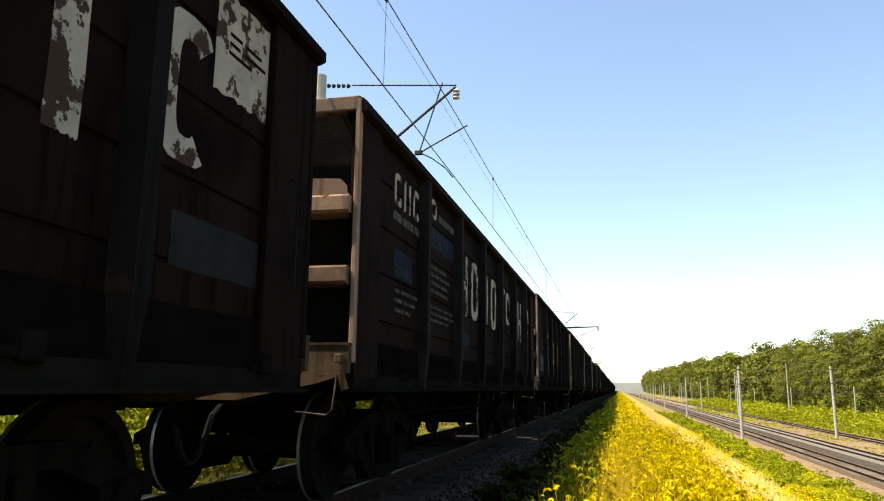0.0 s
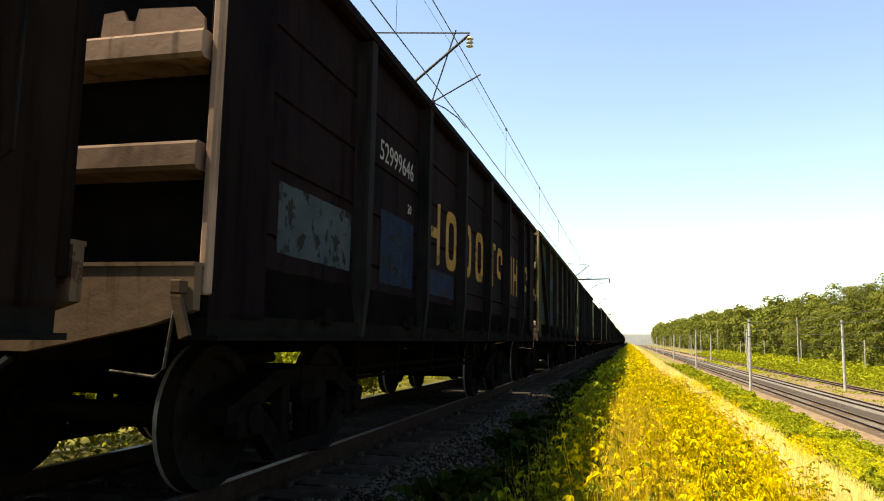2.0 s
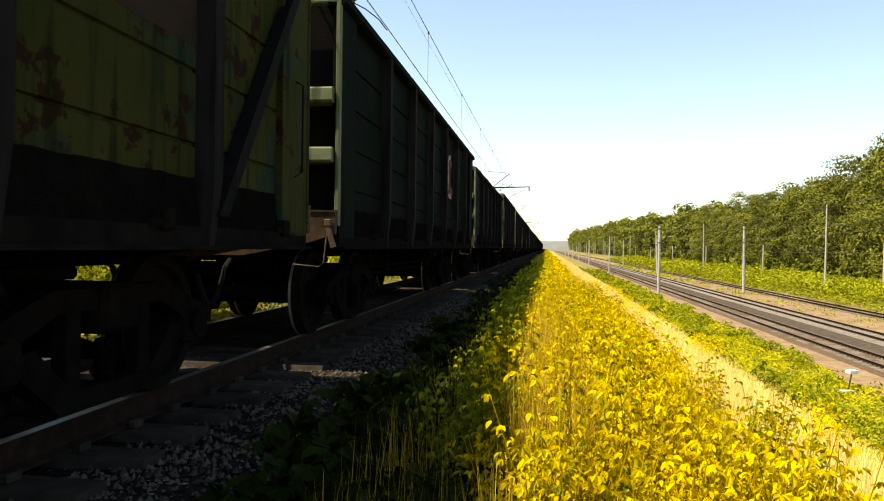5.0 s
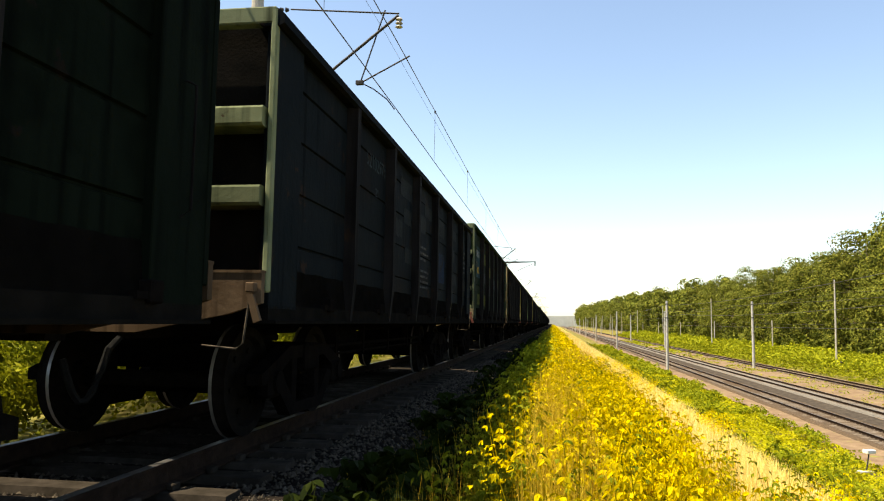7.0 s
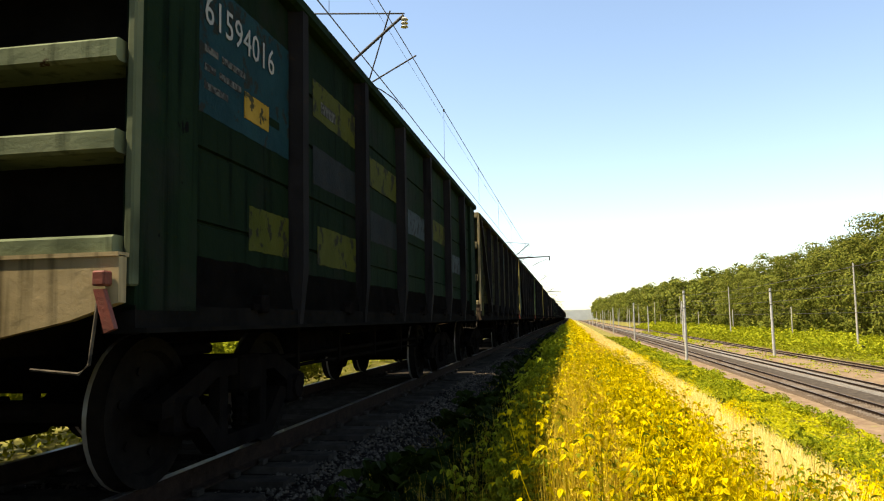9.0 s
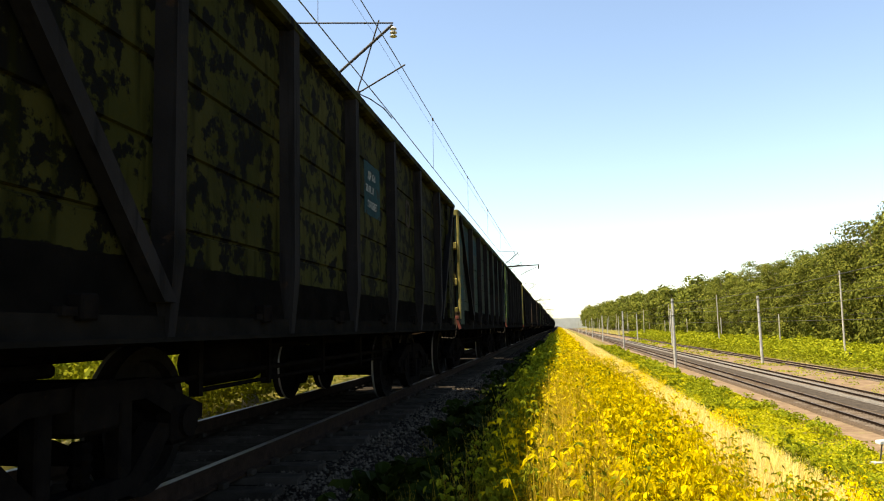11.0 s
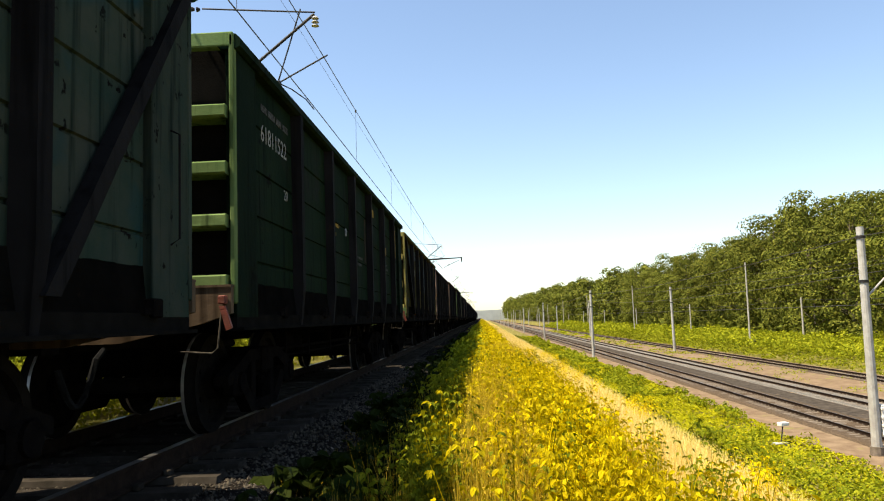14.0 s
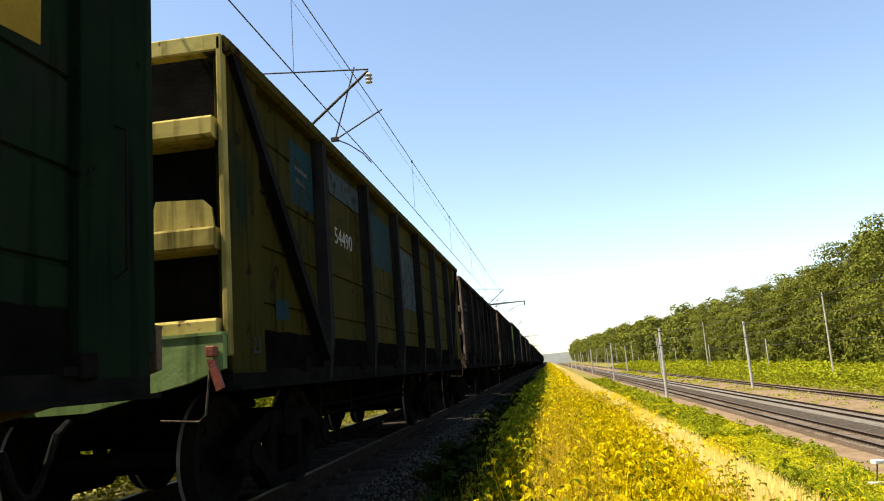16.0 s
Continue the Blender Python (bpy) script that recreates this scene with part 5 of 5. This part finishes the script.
def mass(name, label, mat, n, xr, yr, height, size, seed, power=1.0, clump=0.9, gate=None, rough=0.5, floor=0.12, category="undergrowth"):
    """A joined mass of leaves that follows the swell of many clumps over a stretch of ground."""
    g = np.random.default_rng(seed)
    y = yr[0] + (yr[1] - yr[0]) * g.random(n) ** power
    x = g.uniform(xr[0], xr[1], n)

    def swell(a, b):
        return 0.55 + 0.75 * noise.noise((a * clump, b * clump, seed)) + 0.30 * noise.noise((a * clump * 2.6, b * clump * 2.6, seed + 3))
    if gate is not None:
        keep = np.array([noise.noise((a * 0.3, b * 0.3, seed)) > gate for a, b in zip(x, y)])
        x, y = x[keep], y[keep]
        n = len(x)
    top = np.array([swell(a, b) for a, b in zip(x, y)])
    e = 0.12 / clump
    slope = np.stack([np.array([swell(a + e, b) for a, b in zip(x, y)]) - top, np.array([swell(a, b + e) for a, b in zip(x, y)]) - top], 1) * height / e
    nrm = np.concatenate([-slope, np.ones((n, 1))], 1)
    nrm /= np.linalg.norm(nrm, axis=1)[:, None]
    nrm += g.normal(size=(n, 3)) * rough
    nrm /= np.linalg.norm(nrm, axis=1)[:, None]
    z = np.array([ground_z(q) for q in x]) + height * np.clip(top, floor, 1.4) * g.random(n) ** 0.3
    d = np.cross(nrm, g.normal(size=(n, 3)))
    d /= np.linalg.norm(d, axis=1)[:, None] + 1e-9
    side = np.cross(d, nrm)
    s = (size * (1 + (y - yr[0]) / 60.0) if yr[1] > 40 else np.full(n, size))[:, None] * g.uniform(0.6, 1.4, (n, 1))
    c = np.stack([x, y, z], 1)
    v = np.stack([c - d * s * 0.5, c + side * s * 0.3, c + d * s * 0.5, c - side * s * 0.3], 1).reshape(-1, 3)
    return tagged(put(name, quads_mesh(name, v, np.arange(4 * n).reshape(-1, 4).tolist()), mat), label, category, kind="stuff")


def grass(name, label, mat, n, xr, yr, height, width, seed, power=1.0, lean=0.25, heads=0, gate=None):
    g = np.random.default_rng(seed)
    y = yr[0] + (yr[1] - yr[0]) * g.random(n) ** power
    x = g.uniform(xr[0], xr[1], n)
    if gate is not None:
        keep = np.array([noise.noise((a * 0.9, b * 0.5, seed)) > gate for a, b in zip(x, y)])
        x, y = x[keep], y[keep]
    z = np.array([ground_z(q) for q in x]) - 0.03
    v, f = blades(np.random.default_rng(seed + 1), np.stack([x, y, z], 1), height, width, lean)
    if heads:
        tip = v.reshape(-1, 5, 3)[:heads, 3]
        c = np.repeat(tip, 7, 0) + g.normal(size=(7 * len(tip), 3)) * (0.004, 0.004, 0.03)
        hv, hf = leaf_cloud(g, c, 0.017, (0.4, 0.4, 1), 0.0)
        f = list(f) + [tuple(q) for q in hf + len(v)]
        v = np.concatenate([v, hv])
    return tagged(put(name, quads_mesh(name, v, [tuple(q) for q in f]), mat), label, "grass", kind="stuff")


scatter_weeds()
place_single_plants()
weed_field("bank_weeds", "dense yellow-green weeds along the embankment's edge", M_WEED, WEEDS, 520, (0.02, 1.15), (2.6, 15), 1.0, 30, 1.15, -0.25)
weed_field("bank_weeds", "dense yellow-green weeds further along the embankment", M_WEED, FAR_WEEDS, 1100, (-0.28, 1.05), (11, 75), 0.92, 31, 1.4, -0.28, 0.9)
weed_field("bank_weeds", "dense yellow-green weeds running into the distance", M_WEED, FAR_WEEDS, 700, (-0.35, 1.1), (60, 420), 1.05, 32, 1.5)
weed_field("bank_weeds", "weeds on the embankment behind", M_WEED, FAR_WEEDS, 220, (0.9, 2.0), (-12, 2.0), 0.8, 34)
weed_field("bank_weeds", "darker green leafy weeds among the yellow ones", M_BUSH, WEEDS, 50, (0.1, 1.7), (2.8, 24), 1.0, 36, 1.3, 0.12)
weed_field("bank_weeds", "scattered weed clumps over the dry grass of the slope", M_WEED, WEEDS, 90, (1.5, 2.8), (3, 30), 0.58, 37, 1.2, 0.16)
weed_field("bank_weeds", "green weed clumps on the slope below the dry grass", M_BUSH, FAR_WEEDS, 260, (2.7, 5.2), (3, 60), 0.8, 38, 1.4, 0.0)
weed_field("edge_weeds", "uneven green weeds along the edge of the shade", M_BUSH, WEEDS, 70, (-0.60, 0.0), (3.6, 15), 1.0, 39, 1.1, 0.0, 1.8)
weed_field("edge_weeds", "uneven green weeds further along the edge of the shade", M_BUSH, FAR_WEEDS, 420, (-0.85, 0.0), (13, 110), 1.0, 40, 1.4, -0.1, 0.8)
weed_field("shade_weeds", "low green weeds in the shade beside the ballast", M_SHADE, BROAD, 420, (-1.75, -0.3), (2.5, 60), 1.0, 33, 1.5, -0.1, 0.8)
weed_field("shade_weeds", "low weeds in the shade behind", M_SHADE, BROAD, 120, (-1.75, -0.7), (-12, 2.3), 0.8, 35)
grass("dry_grass", "dry pale grass on the slope behind", M_STRAW, 40000, (1.5, 3.3), (-12, 2), 0.36, 0.003, 46)
grass("dry_grass", "tall dry straw-coloured grass on the embankment", M_STALK, 24000, (-0.10, 1.3), (2.4, 30), 0.70, 0.0024, 41, 1.5)
grass("straw_stalks", "tall upright straw stalks with seed heads", M_STALK, 15000, (-0.18, 0.30), (2.4, 12), 0.86, 0.0028, 47, 1.6, 0.10, 1200, gate=-0.3)
grass("straw_stalks", "short dry grass beside the ballast", M_STALK, 6000, (-1.75, -0.4), (2.6, 16), 0.33, 0.0020, 48, 1.3, 0.16, 300)
grass("shade_grass", "thin dry grass stalks in the shade", M_STALK, 1600, (-1.0, -0.1), (2.6, 14), 0.66, 0.0016, 40, 1.5)
grass("dry_grass", "dry pale grass along the crest of the slope", M_STRAW, 150000, (1.0, 2.75), (2, 40), 0.38, 0.0026, 43, 1.3)
grass("dry_grass", "dry pale grass further along the slope", M_STRAW, 80000, (1.0, 2.8), (30, 130), 0.40, 0.008, 44, 1.3)
grass("dry_grass", "dry pale grass far along the slope", M_STRAW, 25000, (1.0, 2.8), (120, 400), 0.42, 0.02, 45, 1.4)
mass("slope_growth", "low green growth at the foot of the slope", M_GRASS, 140000, (8.6, 14.8), (14, 220), 0.45, 0.10, 51, 1.5, 0.5, rough=0.6)
mass("slope_bushes", "scattered low bushes at the foot of the slope", M_BUSH, 70000, (10.5, 14.4), (16, 200), 1.15, 0.11, 58, 1.4, 0.62, gate=0.08)
mass("verge_growth", "patchy weeds between the lower tracks", M_BUSH, 14000, (26, 30.6), (40, 300), 0.5, 0.12, 52, 1.3, 0.5, gate=0.05)
mass("verge_growth", "green undergrowth between the outer track and the woods", M_VERGE, 100000, (34.3, 52), (40, 420), 0.9, 0.16, 53, 1.4, 0.3)
mass("verge_bushes", "uneven green bushes before the woods", M_VERGE, 90000, (38.5, 52), (40, 420), 2.3, 0.18, 57, 1.4, 0.26, floor=0.0)
mass("wood_edge_bushes", "tall bushes along the edge of the woods", M_TREE, 60000, (49.5, 55), (40, 420), 4.6, 0.26, 56, 1.4, 0.2)
mass("far_side_bushes", "bright bushes on the far side of the train", M_VERGE, 150000, (-12.5, -6.1), (14, 90), 2.4, 0.10, 54, 1.5, 0.9, floor=0.35)
mass("far_side_bushes", "bright bushes close behind the train", M_VERGE, 170000, (-9.0, -5.7), (-5, 18), 1.9, 0.08, 55, 1.0, 1.1, floor=0.55)


def scatter_stones():
    """Loose crushed stones on the near shoulder of the train's track bed."""
    g = np.random.default_rng(8)
    n = 15000
    oct_v = np.array([(1, 0, 0), (-1, 0, 0), (0, 1, 0), (0, -1, 0), (0, 0, 1), (0, 0, -1)], float)
    oct_f = [(0, 2, 4), (2, 1, 4), (1, 3, 4), (3, 0, 4), (2, 0, 5), (1, 2, 5), (3, 1, 5), (0, 3, 5)]
    y = 2.5 + 22 * g.random(n) ** 1.5
    u = np.where(g.random(n) < 0.7, g.uniform(1.0, 2.75, n), g.uniform(-0.7, 0.7, n))
    z = np.interp(u, (1.2, 1.75, 2.5, 2.8), (-0.235, -0.235, -0.64, -0.64))
    c = np.stack([TRACK_X + u, y, z], 1)
    v = c[:, None, :] + oct_v[None] * g.uniform(0.5, 1.3, (n, 6, 1)) * g.uniform(0.012, 0.027, (n, 1, 1))
    f = [tuple(6 * i + q for q in t) for i in range(n) for t in oct_f]
    tagged(put("loose_stones", quads_mesh("loose_stones", v.reshape(-1, 3), f), M_STONE), "loose crushed stones beside the rails", "gravel", kind="stuff")


scatter_stones()


# ---------------------------------------------------------------- woods
def tree_meshes(seed, height, clumps, leaves, size):
    """A trunk with limbs, and a crown of leaf clumps whose leaves lie round each clump, with gaps between."""
    g = np.random.default_rng(seed)
    bm = bmesh.new()
    rod(bm, (0, 0, -0.5), (0.2, 0.1, height * 0.55), 0.26, 0.14, 8)
    rod(bm, (0.2, 0.1, height * 0.55), (0.1, 0.3, height * 0.9), 0.14, 0.04, 6)
    cs, ns = [], []
    for i in range(clumps):
        f = 0.12 + 0.83 * (i + g.random()) / clumps
        a = g.uniform(0, 2 * np.pi)
        reach = height * 0.27 * math.sin(math.pi * (0.16 + 0.76 * f)) * g.uniform(0.70, 1.12)
        e = np.array([math.cos(a) * reach, math.sin(a) * reach, height * f])
        rod(bm, (0.15, 0.1, height * max(0.12, f - 0.14)), tuple(e), 0.06, 0.015, 5)
        k = leaves // clumps
        r = height * g.uniform(0.065, 0.125)
        d = g.normal(size=(k, 3)) + (0, 0, 0.25)
        d /= np.linalg.norm(d, axis=1)[:, None]
        cs.append(e + d * (g.uniform(0.55, 1.10, k) ** 0.5)[:, None] * r * np.array([1.2, 1.2, 0.78]))
        ns.append(d + g.normal(size=(k, 3)) * 0.24 + (0, 0, 0.10))
    c, n = np.concatenate(cs), np.concatenate(ns)
    k = len(c)
    d = np.cross(n, g.normal(size=(k, 3)))
    d /= np.linalg.norm(d, axis=1)[:, None] + 1e-9
    side = np.cross(d, n / (np.linalg.norm(n, axis=1)[:, None] + 1e-9))
    s = size * g.uniform(0.55, 1.4, (k, 1))
    v = np.stack([c - d * s * 0.5, c + side * s * 0.36, c + d * s * 0.5, c - side * s * 0.36], 1).reshape(-1, 3)
    return mesh_of("trunk", bm), quads_mesh("crown", v, np.arange(4 * k).reshape(-1, 4).tolist())


TREES = [tree_meshes(60 + i, h, 28, 6300, 0.36) for i, h in enumerate((17.0, 18.5, 20.5, 19.0, 16.0))]
FAR_TREES = [tree_meshes(70 + i, h, 26, 1700, 0.85) for i, h in enumerate((18.5, 19.5, 21.5, 19.5, 17.5))]


def plant_tree(x, y, i, s, kinds):
    t = tagged(new("tree"), "leafy green broad-leaved tree at the edge of woods", "tree", "trees of the woods")
    t.matrix_basis = pose(x, y, ground_z(x) - 0.2, 0, 0, random.uniform(0, 360)) @ Matrix.Scale(s, 4)
    put("trunk", kinds[i][0], M_BARK, t)
    put("crown", kinds[i][1], M_TREE, t)


def stand(y):
    """How tall the woods stand along their edge: single tall groups, and rising ground far off."""
    return 0.95 - (0.08 if y < 95 else 0.0) + 0.13 * math.exp(-((y - 150) / 60) ** 2) + 0.12 * noise.noise((y * 0.035, 7.0, 0.0)) + 0.12 * noise.noise((y * 0.11, 2.0, 0.0)) + 0.00055 * max(0.0, y - 260)


for y in np.arange(48, 260, 5.0):
    for row in range(3):
        plant_tree(54 + 5.5 * row + random.uniform(-1.8, 1.8), y + random.uniform(-2, 2), random.randrange(5), (random.uniform(0.84, 1.10) + 0.04 * row) * stand(y), TREES)
for y in np.arange(260, 900, 8.0):
    for row in range(2):
        plant_tree(54 + 7 * row + random.uniform(-2, 2), y + random.uniform(-3, 3), random.randrange(5), random.uniform(0.98, 1.2) * stand(y), FAR_TREES)
for y in np.arange(900, 1480, 14.0):
    plant_tree(55 + random.uniform(-3, 3), y, random.randrange(5), random.uniform(0.95, 1.2) * stand(y), FAR_TREES)
bm = bmesh.new()
pts = [(-900, -10)] + [(-900 + 30 * i, 17 + 5 * noise.noise((i * 0.35, 0, 0)) + 4 * noise.noise((i * 1.3, 4, 0))) for i in range(61)] + [(900, -10)]
prism(bm, pts, 1500, 1520)
tagged(part("backdrop", bm, M_FAR, None), "hazy line of distant woods", "woods", kind="structure")


# ---------------------------------------------------------------- movement
def gone(t):
    """Metres that the train has run by t seconds; it slows a little."""
    return 8.13 * t - 0.0150 * t * t


def motions():
    times = [0.5 * i for i in range(33)]
    for w, y0 in WAGONS:
        walk(w, [(t, pose(TRACK_X, y0 - gone(t), 0)) for t in times])
    step = 2 / FPS
    for ws, q in WHEELSETS:
        walk(ws, [(i * step, pose(0, q, 0.478, math.degrees(gone(i * step) / 0.478))) for i in range(241)])


motions()
